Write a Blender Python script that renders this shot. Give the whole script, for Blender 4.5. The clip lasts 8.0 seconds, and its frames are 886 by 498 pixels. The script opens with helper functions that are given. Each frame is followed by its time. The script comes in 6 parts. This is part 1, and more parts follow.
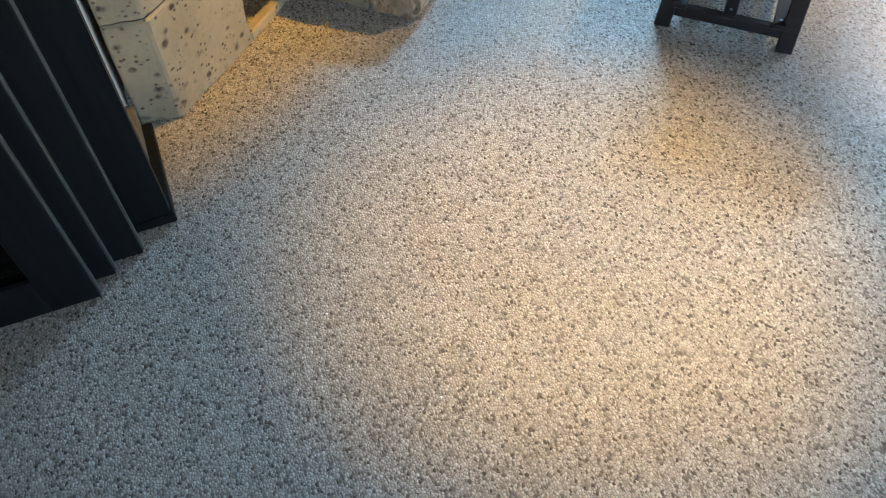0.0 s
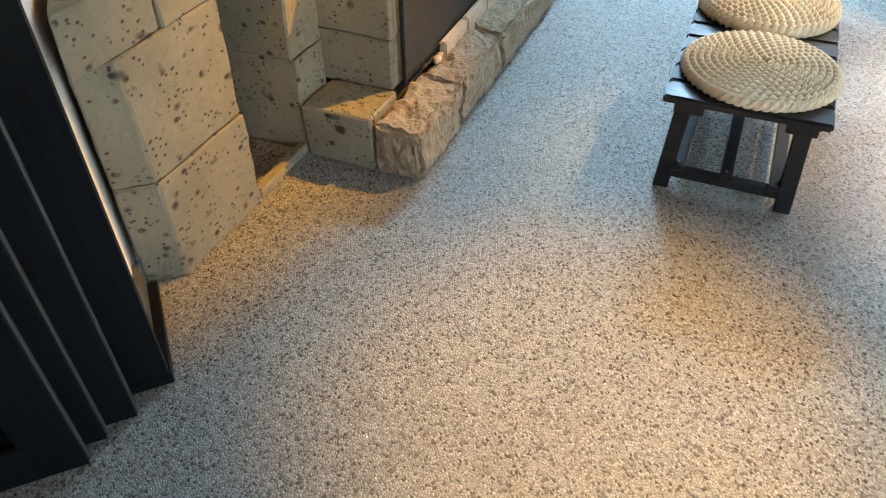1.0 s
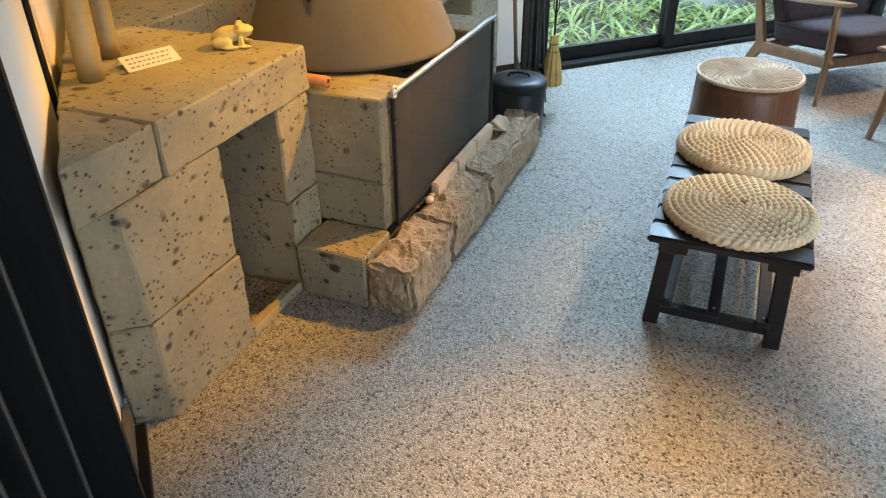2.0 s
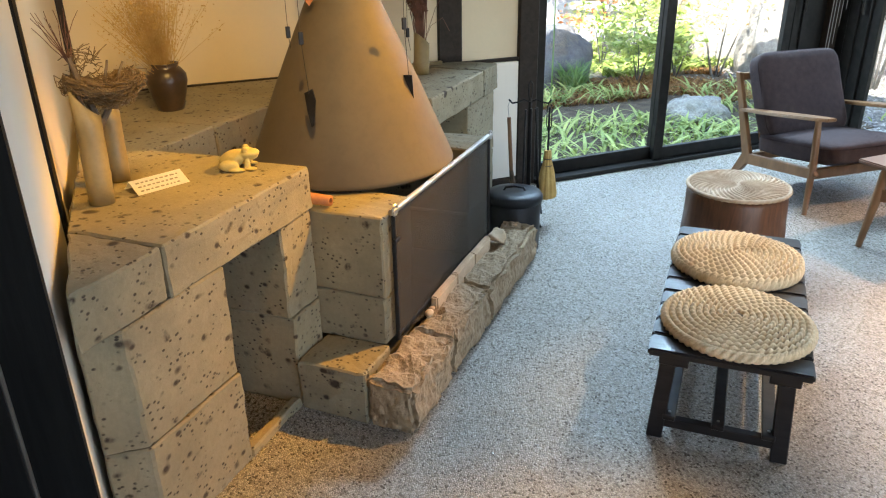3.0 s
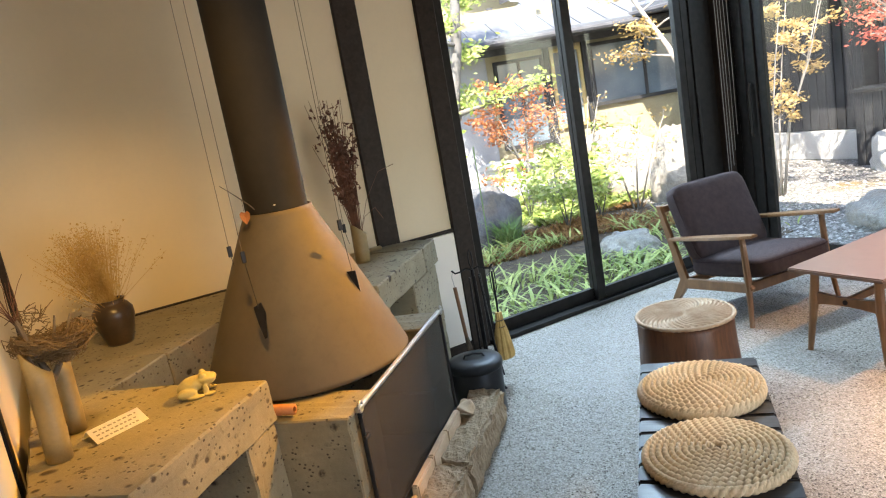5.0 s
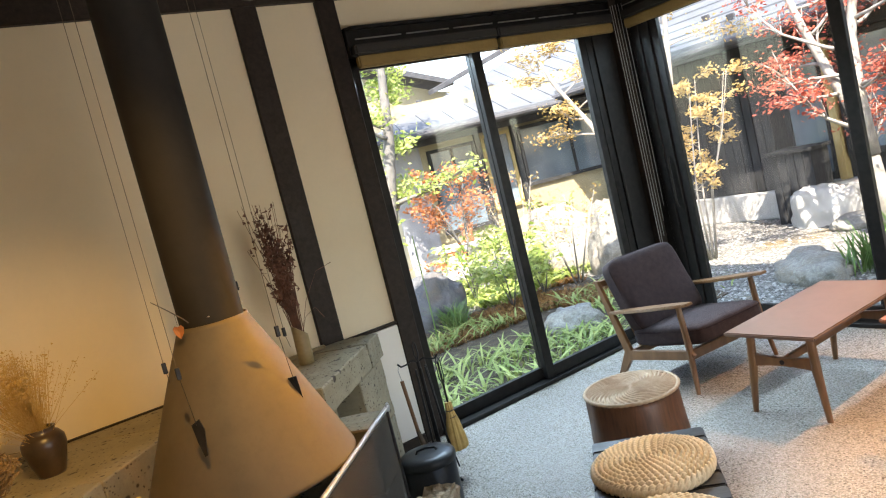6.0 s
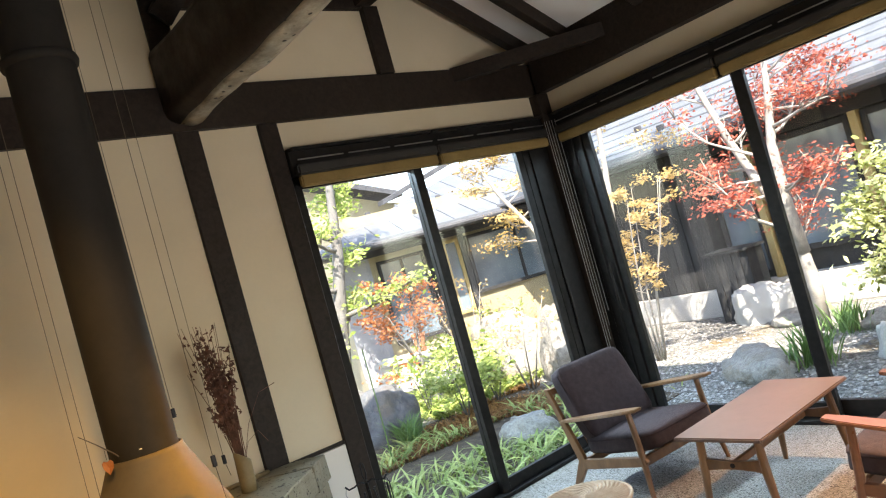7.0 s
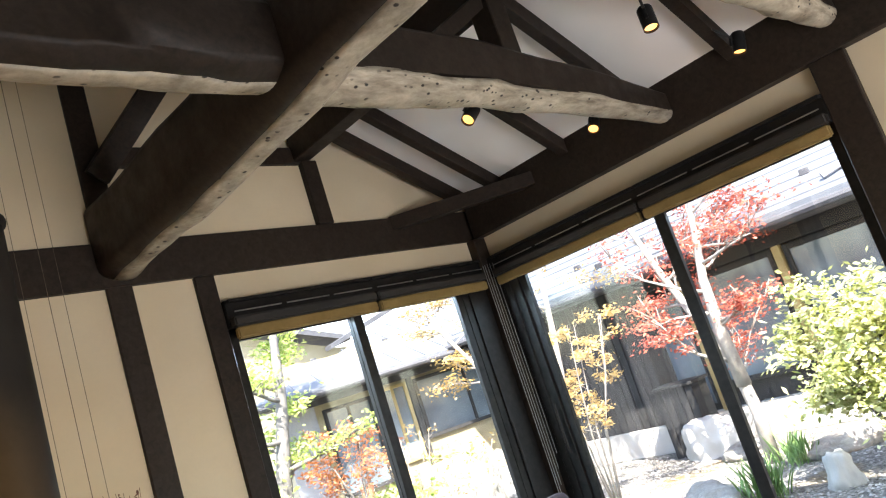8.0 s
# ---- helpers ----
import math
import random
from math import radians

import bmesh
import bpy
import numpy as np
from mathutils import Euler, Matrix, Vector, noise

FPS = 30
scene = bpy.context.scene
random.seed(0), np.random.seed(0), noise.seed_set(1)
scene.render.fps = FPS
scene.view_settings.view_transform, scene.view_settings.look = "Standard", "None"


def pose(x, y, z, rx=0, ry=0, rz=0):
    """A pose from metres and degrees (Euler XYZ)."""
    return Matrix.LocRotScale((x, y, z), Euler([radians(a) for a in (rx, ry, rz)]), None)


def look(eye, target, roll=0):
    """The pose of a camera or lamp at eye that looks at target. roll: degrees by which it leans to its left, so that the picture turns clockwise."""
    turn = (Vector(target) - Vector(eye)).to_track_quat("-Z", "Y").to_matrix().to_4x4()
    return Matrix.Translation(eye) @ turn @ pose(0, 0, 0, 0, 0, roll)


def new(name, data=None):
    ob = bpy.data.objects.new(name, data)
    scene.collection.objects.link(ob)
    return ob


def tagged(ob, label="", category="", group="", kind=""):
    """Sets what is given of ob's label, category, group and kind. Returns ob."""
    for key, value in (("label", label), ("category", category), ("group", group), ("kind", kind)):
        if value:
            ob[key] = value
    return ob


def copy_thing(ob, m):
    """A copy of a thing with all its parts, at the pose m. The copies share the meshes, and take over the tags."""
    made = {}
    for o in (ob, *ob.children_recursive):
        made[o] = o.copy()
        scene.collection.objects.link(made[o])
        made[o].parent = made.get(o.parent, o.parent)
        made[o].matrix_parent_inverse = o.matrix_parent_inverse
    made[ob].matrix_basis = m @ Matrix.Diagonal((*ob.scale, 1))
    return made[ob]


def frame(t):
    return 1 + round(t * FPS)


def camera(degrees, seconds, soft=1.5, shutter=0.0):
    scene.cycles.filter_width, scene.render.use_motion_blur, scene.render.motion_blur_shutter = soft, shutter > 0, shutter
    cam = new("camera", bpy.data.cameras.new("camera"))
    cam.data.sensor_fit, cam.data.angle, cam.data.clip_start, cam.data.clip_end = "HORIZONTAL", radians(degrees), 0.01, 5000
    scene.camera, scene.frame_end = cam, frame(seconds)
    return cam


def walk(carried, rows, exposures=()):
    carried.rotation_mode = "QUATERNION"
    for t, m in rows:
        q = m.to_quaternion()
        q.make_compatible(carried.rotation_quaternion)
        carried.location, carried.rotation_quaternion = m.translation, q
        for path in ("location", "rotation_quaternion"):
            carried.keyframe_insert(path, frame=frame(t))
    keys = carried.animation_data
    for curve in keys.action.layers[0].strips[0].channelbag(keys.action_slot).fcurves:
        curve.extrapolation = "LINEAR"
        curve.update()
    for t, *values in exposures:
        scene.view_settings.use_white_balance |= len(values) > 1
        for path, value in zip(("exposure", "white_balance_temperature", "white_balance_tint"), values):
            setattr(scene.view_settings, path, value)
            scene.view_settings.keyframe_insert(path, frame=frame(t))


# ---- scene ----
cam = camera(62.1, 8.0, soft=1.15)
PATH = [
    (0, (0.197, 0.071, 1.446), (0.661, 1.205, -0.135), -0.6),
    (0.5, (0.197, 0.1, 1.428), (0.724, 1.376, -0.02), -0.5),
    (1, (0.229, 0.12, 1.477), (0.781, 1.509, 0.148), -0.8),
    (1.5, (0.231, 0.119, 1.501), (0.836, 1.614, 0.318), -0.8),
    (2.8, (0.221, 0.125, 1.563), (0.924, 1.786, 0.698), -0.7),
    (3, (0.218, 0.117, 1.567), (0.931, 1.802, 0.761), -1.0),
    (3.5, (0.215, 0.112, 1.581), (0.948, 1.844, 0.901), -1.8),
    (4, (0.216, 0.113, 1.593), (0.974, 1.868, 1.004), -3.9),
    (4.5, (0.215, 0.107, 1.618), (1.032, 1.865, 1.124), -7.3),
    (5.8, (0.234, 0.063, 1.676), (1.294, 1.741, 1.427), -13.3),
    (6, (0.254, 0.058, 1.679), (1.342, 1.724, 1.471), -13.9),
    (6.5, (0.269, 0.047, 1.698), (1.439, 1.665, 1.596), -14.8),
    (7, (0.298, 0.014, 1.7), (1.548, 1.574, 1.741), -15.7),
    (7.5, (0.316, -0.007, 1.72), (1.652, 1.468, 1.917), -16.7),
    (8, (0.346, -0.053, 1.712), (1.751, 1.324, 2.076), -18.2),
]

walk(cam, [(t, look(eye, target, roll)) for t, eye, target, roll in PATH],
     exposures=[(0, 3.45, 5500, 5), (1.5, 3.2, 6300, 9), (3.5, 3.15, 6450, 13), (4.5, 3.08, 6650, 15), (6.5, 2.9, 7000, 16), (7.2, 2.9, 6850, 15), (8, 3.42, 6650, 16)])

# ---- light ----
SUN_DIR = Vector((-0.36, -0.50, 0.79)).normalized()
world = bpy.data.worlds.new("sky_world")
scene.world = world
world.use_nodes = True
wn = world.node_tree.nodes
sky = wn.new("ShaderNodeTexSky")
sky.sky_type = "NISHITA"
sky.sun_disc = False
sky.sun_elevation = math.asin(SUN_DIR.z)
sky.sun_rotation = math.atan2(SUN_DIR.x, SUN_DIR.y)
world.node_tree.links.new(sky.outputs[0], wn["Background"].inputs[0])
wn["Background"].inputs[1].default_value = 0.135

sun_data = bpy.data.lights.new("sun", "SUN")
sun_data.energy, sun_data.angle, sun_data.color = 3.3, radians(0.5), (1.0, 0.95, 0.87)
sun = new("sun", sun_data)
sun.matrix_world = look((0, 0, 20), Vector((0, 0, 20)) - SUN_DIR)


# area lamps added above the two garden window heads to stand in for skylight
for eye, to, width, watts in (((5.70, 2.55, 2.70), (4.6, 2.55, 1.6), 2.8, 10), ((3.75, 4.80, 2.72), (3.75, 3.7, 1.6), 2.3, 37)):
    d = bpy.data.lights.new("window_sky_fill", "AREA")
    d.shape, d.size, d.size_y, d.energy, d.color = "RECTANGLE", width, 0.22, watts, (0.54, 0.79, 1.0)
    day = new("window_sky_fill", d)
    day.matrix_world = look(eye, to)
# added fill at the unseen south side behind the camera, tilted to the ceiling
d = bpy.data.lights.new("south_fill", "AREA")
d.shape, d.size, d.size_y, d.energy, d.color = "RECTANGLE", 3.2, 1.0, 16, (0.86, 0.94, 1.0)
day = new("south_fill", d)
day.matrix_world = look((2.6, -2.60, 0.5), (2.6, -1.9, 3.1))


def spot(name, eye, target, watts, size_deg, blend=0.6, color=(1.0, 0.56, 0.17), radius=0.03):
    d = bpy.data.lights.new(name, "SPOT")
    d.energy, d.spot_size, d.spot_blend, d.color, d.shadow_soft_size = watts, radians(size_deg), blend, color, radius
    o = new(name, d)
    o.matrix_world = look(eye, target)
    return o


# the halogen spots under the roof timbers (positions and where they are aimed)
ORANGE, YELLOW, AMBER, GOLD, HONEY = (1.0, 0.53, 0.16), (1.0, 0.71, 0.34), (1.0, 0.49, 0.05), (1.0, 0.60, 0.16), (1.0, 0.54, 0.115)
SPOTS = [
    ((3.74, 1.42, 3.12), (3.10, 1.15, 0.0), 95, 44, ORANGE),
    ((4.78, 1.42, 3.10), (4.10, 1.85, 0.2), 80, 50, ORANGE),
    ((3.48, 2.48, 3.14), (0.60, 2.52, 0.60), 150, 28, AMBER),
    ((4.75, 2.50, 3.12), (2.20, 1.98, 0.39), 70, 15, YELLOW),
    ((0.60, 1.15, 3.10), (0.45, 3.20, 0.98), 34, 52, GOLD),
    ((1.55, 0.35, 3.10), (1.00, 0.98, 0.0), 76, 32, HONEY),
]
for eye, target, watts, deg, tint in SPOTS:
    spot("spot_light", Vector(eye) + (Vector(target) - Vector(eye)).normalized() * 0.07, target, watts, deg, 0.95, tint)

# ---- materials ----


class Mat:
    """Small builder for a node material."""

    def __init__(self, name, rough=0.6, metal=0.0, coords="Object"):
        self.m = bpy.data.materials.new(name)
        self.m.use_nodes = True
        self.n, self.l = self.m.node_tree.nodes, self.m.node_tree.links
        self.b = self.n["Principled BSDF"]
        self.b.inputs["Roughness"].default_value = rough
        self.b.inputs["Metallic"].default_value = metal
        self.co = self.n.new("ShaderNodeTexCoord").outputs[coords]
        if "dark" in name or "charcoal" in name or "black" in name:
            self.b.inputs["Specular IOR Level"].default_value = 0.22

    def mapped(self, scale, rot=(0, 0, 0)):
        mp = self.n.new("ShaderNodeMapping")
        mp.inputs["Scale"].default_value = scale
        mp.inputs["Rotation"].default_value = rot
        self.l.new(self.co, mp.inputs[0])
        return mp.outputs[0]

    def noise(self, scale, detail=4.0, rough=0.55, vec=None, distort=0.0):
        t = self.n.new("ShaderNodeTexNoise")
        t.inputs["Scale"].default_value, t.inputs["Detail"].default_value = scale, detail
        t.inputs["Roughness"].default_value, t.inputs["Distortion"].default_value = rough, distort
        self.l.new(vec or self.co, t.inputs["Vector"])
        return t.outputs["Fac"]

    def voro(self, scale, feature="F1", vec=None, out="Distance"):
        t = self.n.new("ShaderNodeTexVoronoi")
        t.feature = feature
        t.inputs["Scale"].default_value = scale
        self.l.new(vec or self.co, t.inputs["Vector"])
        return t.outputs[out]

    def ramp(self, fac, stops, mode="LINEAR"):
        r = self.n.new("ShaderNodeValToRGB")
        e = r.color_ramp.elements
        r.color_ramp.interpolation = mode
        while len(e) < len(stops):
            e.new(0.5)
        for el, (p, c) in zip(e, stops):
            el.position = p
            el.color = (*c, 1) if len(c) == 3 else c
        self.l.new(fac, r.inputs[0])
        return r.outputs[0]

    def grey(self, fac, a, b, lo=0.0, hi=1.0):
        return self.ramp(fac, [(a, (lo,) * 3), (b, (hi,) * 3)])

    def mix(self, fac, a, b, mode="MIX"):
        x = self.n.new("ShaderNodeMix")
        x.data_type, x.blend_type = "RGBA", mode
        for sock, v in ((x.inputs[0], fac), (x.inputs[6], a), (x.inputs[7], b)):
            if isinstance(v, (int, float)):
                sock.default_value = v
            elif isinstance(v, tuple):
                sock.default_value = (*v, 1)
            else:
                self.l.new(v, sock)
        return x.outputs[2]

    def random(self):
        return self.n.new("ShaderNodeObjectInfo").outputs["Random"]

    def island(self):
        return self.n.new("ShaderNodeNewGeometry").outputs["Random Per Island"]

    def color(self, v):
        if isinstance(v, tuple):
            self.b.inputs["Base Color"].default_value = (*v, 1)
        else:
            self.l.new(v, self.b.inputs["Base Color"])
        return self

    def rough(self, v):
        self.l.new(v, self.b.inputs["Roughness"])
        return self

    def bump(self, fac, strength=0.3, dist=0.01):
        bp = self.n.new("ShaderNodeBump")
        bp.inputs["Strength"].default_value, bp.inputs["Distance"].default_value = strength, dist
        self.l.new(fac, bp.inputs["Height"])
        self.l.new(bp.outputs[0], self.b.inputs["Normal"])
        return self


def wood(name, dark, light, grain=(3, 3, 40), rough=0.5, bump=0.15):
    k = Mat(name, rough)
    v = k.mapped(grain)
    f = k.noise(2.2, 6, 0.6, v, 0.6)
    c = k.ramp(f, [(0.3, dark), (0.7, light)])
    c = k.mix(k.grey(k.noise(1.3, 3), 0.35, 0.7, 0.0, 0.35), c, tuple(0.55 * q for q in dark))
    c = k.mix(0.18, c, k.ramp(k.random(), [(0, dark), (1, light)]))
    k.color(c).bump(f, bump, 0.004)
    k.rough(k.grey(k.noise(9, 4), 0.3, 0.7, max(rough - 0.12, 0.05), rough + 0.12))
    return k.m


# exposed-aggregate floor: pebbles in dark binder, with a sealed, slightly glossy surface
k = Mat("pebble_floor", 0.4)
vec = k.mapped((1.25, 0.92, 1.0), (0, 0, 0.06))
cell = k.voro(140, "F1", vec, "Color")
edge = k.voro(140, "DISTANCE_TO_EDGE", vec)
dome = k.voro(140, "F1", vec)
sep = k.n.new("ShaderNodeSeparateColor")
k.l.new(cell, sep.inputs[0])
peb = k.ramp(sep.outputs[0], [(0.0, (0.06, 0.052, 0.044)), (0.13, (0.11, 0.093, 0.075)), (0.24, (0.29, 0.265, 0.225)), (0.6, (0.38, 0.35, 0.30)), (1.0, (0.48, 0.45, 0.40))])
gap = k.grey(edge, 0.01, 0.13)
fleck = k.mix(1.0, k.grey(k.voro(95, "F1", vec), 0.16, 0.30, 1, 0), k.grey(k.noise(60, 2), 0.46, 0.54), "MULTIPLY")
col = k.mix(gap, (0.15, 0.13, 0.105), peb)
col = k.mix(fleck, col, (0.045, 0.037, 0.03))
col = k.mix(k.grey(k.noise(1.1, 4), 0.35, 0.75, 0.0, 0.22), col, (0.24, 0.215, 0.18))
k.color(col)
k.bump(k.mix(0.4, k.grey(dome, 0.0, 0.6, 1, 0), k.mix(0.5, gap, sep.outputs[1])), 0.6, 0.004)
k.rough(k.ramp(sep.outputs[2], [(0.0, (0.09,) * 3), (0.35, (0.3,) * 3), (1.0, (0.5,) * 3)]))
M_FLOOR = k.m

# tuff stone with brown pits
def tuff(name, base_a, base_b, pit=(0.045, 0.032, 0.022)):
    k = Mat(name, 0.9)
    wob = k.noise(6, 3)
    base = k.ramp(wob, [(0.3, base_a), (0.7, base_b)])
    base = k.mix(k.grey(k.noise(60, 5, 0.7), 0.3, 0.8, 0.0, 0.5), base, tuple(0.72 * q for q in base_a))
    vec = k.mapped((1, 1, 1.35))
    big = k.voro(17, "SMOOTH_F1", vec)
    mask = k.noise(9, 4, 0.6)
    spots = k.mix(1.0, k.grey(big, 0.12, 0.24, 1.0, 0), k.grey(mask, 0.445, 0.53), "MULTIPLY")
    small = k.mix(1.0, k.grey(k.voro(46, "F1", vec), 0.16, 0.32, 0.95, 0), k.grey(k.noise(17, 3), 0.47, 0.55), "MULTIPLY")
    allp = k.mix(1.0, spots, small, "LIGHTEN")
    col = k.mix(allp, base, pit)
    tint = k.ramp(k.random(), [(0, (0.85, 0.85, 0.85)), (1, (1.08, 1.06, 1.0))])
    k.color(k.mix(0.8, col, k.mix(1.0, col, tint, "MULTIPLY")))
    h = k.mix(0.65, k.noise(90, 5, 0.7), k.grey(allp, 0, 1, 1, 0))
    k.bump(h, 0.55, 0.008)
    return k.m


M_TUFF = tuff("tuff_stone", (0.22, 0.188, 0.125), (0.295, 0.255, 0.17))
# darker tuff: firebox soot, and the log recess's shade put into the colour
M_TUFF_SOOT_SHADE = tuff("soot_shade_tuff_stone", (0.04, 0.033, 0.024), (0.085, 0.07, 0.05))
k = Mat("rough_kerb_stone", 0.95)
f1, f2 = k.noise(5, 5, 0.6), k.noise(34, 6, 0.75)
pits = k.voro(55, "F1", k.mapped((1, 1, 0.55)))
c = k.ramp(f1, [(0.3, (0.31, 0.235, 0.15)), (0.7, (0.43, 0.335, 0.225))])
c = k.mix(k.grey(f2, 0.35, 0.65, 0.0, 0.7), (0.26, 0.185, 0.11), c)
c = k.mix(k.grey(pits, 0.12, 0.35, 0.55, 0.0), c, (0.12, 0.08, 0.05))
k.color(c).bump(k.mix(0.5, f2, pits), 0.8, 0.012)
M_KERB = k.m

k = Mat("cream_plaster", 0.9)
c = k.ramp(k.noise(1.5, 4), [(0.3, (0.69, 0.575, 0.39)), (0.7, (0.75, 0.64, 0.455))])
k.color(k.mix(k.grey(k.noise(45, 4), 0.4, 0.8, 0, 0.15), c, (0.6, 0.53, 0.42))).bump(k.noise(160, 4), 0.12, 0.002)
M_PLASTER = k.m
k = Mat("white_panel", 0.75)
k.color(k.ramp(k.noise(2.0, 4), [(0.3, (0.76, 0.71, 0.63)), (0.7, (0.82, 0.77, 0.69))])).bump(k.noise(120, 4), 0.08, 0.002)
M_WHITE = k.m
k = Mat("ceiling_board", 0.85)
k.color(k.ramp(k.noise(1.4, 4), [(0.3, (0.82, 0.785, 0.745)), (0.7, (0.87, 0.84, 0.80))])).bump(k.noise(70, 4), 0.1, 0.002)
M_CEIL = k.m
M_TIMBER = wood("dark_stained_timber", (0.016, 0.0115, 0.0085), (0.042, 0.029, 0.0205), (14, 14, 14), 0.55)
k = Mat("adzed_log_face", 0.6)
v = k.mapped((2.2, 2.2, 14))
c = k.ramp(k.noise(2.5, 6, 0.65, v), [(0.3, (0.14, 0.115, 0.08)), (0.7, (0.56, 0.50, 0.39))])
worm = k.mix(1.0, k.grey(k.voro(26, "F1", k.mapped((0.7, 0.7, 1.6))), 0.15, 0.24, 1, 0), k.grey(k.noise(4, 3), 0.46, 0.54), "MULTIPLY")
k.color(k.mix(worm, c, (0.02, 0.016, 0.012))).bump(k.mix(0.5, k.noise(30, 5), worm), 0.5, 0.01)
M_LOG = k.m
k = Mat("dark_anodised_frame", 0.42, 0.25)
k.color(k.ramp(k.noise(20, 4), [(0.3, (0.012, 0.011, 0.010)), (0.7, (0.022, 0.020, 0.018))])).bump(k.noise(240, 2), 0.05, 0.001)
M_FRAME = k.m
k = Mat("charcoal_painted_wood", 0.5)
k.color(k.ramp(k.noise(3, 5, 0.6, k.mapped((20, 20, 1.5))), [(0.3, (0.004, 0.0045, 0.005)), (0.7, (0.009, 0.0095, 0.010))])).bump(k.noise(30, 4, 0.5, k.mapped((9, 9, 0.6))), 0.12, 0.003)
k.b.inputs["Specular IOR Level"].default_value = 0.12
M_CHAR = k.m


def glass(name, tint=(1, 1, 1)):
    m = bpy.data.materials.new(name)
    m.use_nodes = True
    n, l = m.node_tree.nodes, m.node_tree.links
    n.remove(n["Principled BSDF"])
    tr, gl, mx, lw = n.new("ShaderNodeBsdfTransparent"), n.new("ShaderNodeBsdfGlossy"), n.new("ShaderNodeMixShader"), n.new("ShaderNodeLayerWeight")
    tr.inputs[0].default_value = (*tint, 1)
    gl.inputs["Roughness"].default_value = 0.02
    pw = n.new("ShaderNodeMath")
    pw.operation = "POWER"
    pw.inputs[1].default_value = 5.0
    ma = n.new("ShaderNodeMath")
    ma.operation = "MULTIPLY_ADD"
    ma.inputs[1].default_value, ma.inputs[2].default_value = 0.9, 0.03
    l.new(lw.outputs["Facing"], pw.inputs[0])
    l.new(pw.outputs[0], ma.inputs[0])
    l.new(ma.outputs[0], mx.inputs[0])
    l.new(tr.outputs[0], mx.inputs[1])
    l.new(gl.outputs[0], mx.inputs[2])
    l.new(mx.outputs[0], n["Material Output"].inputs[0])
    return m


M_GLASS = glass("window_glass", (0.95, 0.97, 0.96))
M_DARKGLASS = glass("dark_tinted_glass", (0.30, 0.27, 0.22))
k = Mat("far_window_glass", 0.08)
k.color(k.ramp(k.noise(1.2, 3), [(0.3, (0.08, 0.10, 0.12)), (0.7, (0.17, 0.21, 0.24))]))
M_FARGLASS = k.m


def painted(name, a, b, rough=0.5, metal=0.0, scale=8, bumpy=0.1):
    k = Mat(name, rough, metal)
    c = k.ramp(k.noise(scale, 5), [(0.3, a), (0.7, b)])
    k.color(k.mix(k.grey(k.noise(scale * 9, 4, 0.7), 0.45, 0.8, 0, 0.3), c, tuple(0.6 * q for q in a)))
    k.bump(k.noise(scale * 25, 3), bumpy, 0.002)
    return k.m


M_HOOD = painted("brown_enamelled_hood", (0.080, 0.061, 0.037), (0.105, 0.082, 0.050), 0.72, 0.0, 3, 0.05)
M_PIPE = painted("charcoal_flue_steel", (0.020, 0.017, 0.014), (0.030, 0.026, 0.021), 0.72, 0.1, 3, 0.05)
M_STEEL = painted("brushed_steel", (0.42, 0.41, 0.39), (0.55, 0.54, 0.52), 0.3, 0.9, 12)
M_IRON = painted("black_wrought_iron", (0.015, 0.015, 0.016), (0.03, 0.03, 0.032), 0.45, 0.5, 20)
M_BUCKET = painted("black_enamel_bucket", (0.02, 0.022, 0.025), (0.032, 0.035, 0.04), 0.38, 0.2, 6)
M_EDGE = painted("grey_anodised_edge", (0.085, 0.082, 0.075), (0.12, 0.115, 0.105), 0.45, 0.3, 14)
M_BLIND = painted("ochre_roller_blind", (0.22, 0.145, 0.045), (0.29, 0.195, 0.065), 0.85, 0, 6)
M_VALANCE = painted("grey_blind_cassette", (0.014, 0.012, 0.010), (0.024, 0.020, 0.016), 0.6, 0, 6)
M_CORD = painted("pale_grey_cord", (0.35, 0.34, 0.33), (0.45, 0.44, 0.42), 0.8, 0, 30)
M_BLACK = painted("black_lamp_housing", (0.012, 0.012, 0.012), (0.02, 0.02, 0.02), 0.45, 0.2, 20)
M_JAR = painted("brown_glazed_pottery", (0.028, 0.018, 0.010), (0.085, 0.05, 0.025), 0.33, 0, 9)
M_STRAW = painted("dry_golden_straw", (0.44, 0.27, 0.075), (0.62, 0.43, 0.15), 0.8, 0, 20)
M_DRYSTEM = painted("dried_brown_stems", (0.075, 0.035, 0.022), (0.23, 0.10, 0.06), 0.85, 0, 15)
M_TWIG = painted("grey_brown_twigs", (0.07, 0.05, 0.035), (0.16, 0.12, 0.08), 0.9, 0, 20)
M_NEST = painted("woven_nest_grass", (0.10, 0.065, 0.03), (0.24, 0.16, 0.08), 0.95, 0, 25)
M_BAMBOO = painted("dry_bamboo_culm", (0.21, 0.155, 0.068), (0.30, 0.23, 0.11), 0.5, 0, 7)
M_FROG = painted("pale_glazed_stoneware", (0.36, 0.28, 0.085), (0.48, 0.39, 0.15), 0.55, 0, 18)
M_CARD = painted("white_card", (0.72, 0.70, 0.66), (0.78, 0.76, 0.72), 0.8, 0, 12)
M_INK = painted("grey_ink", (0.22, 0.20, 0.17), (0.30, 0.27, 0.24), 0.8, 0, 12)
M_FIREBRICK = painted("pale_firebrick", (0.45, 0.33, 0.21), (0.58, 0.44, 0.30), 0.9, 0, 12, 0.4)
M_ASH = painted("ash_and_leaf_litter", (0.05, 0.04, 0.03), (0.16, 0.12, 0.085), 1.0, 0, 25, 0.6)
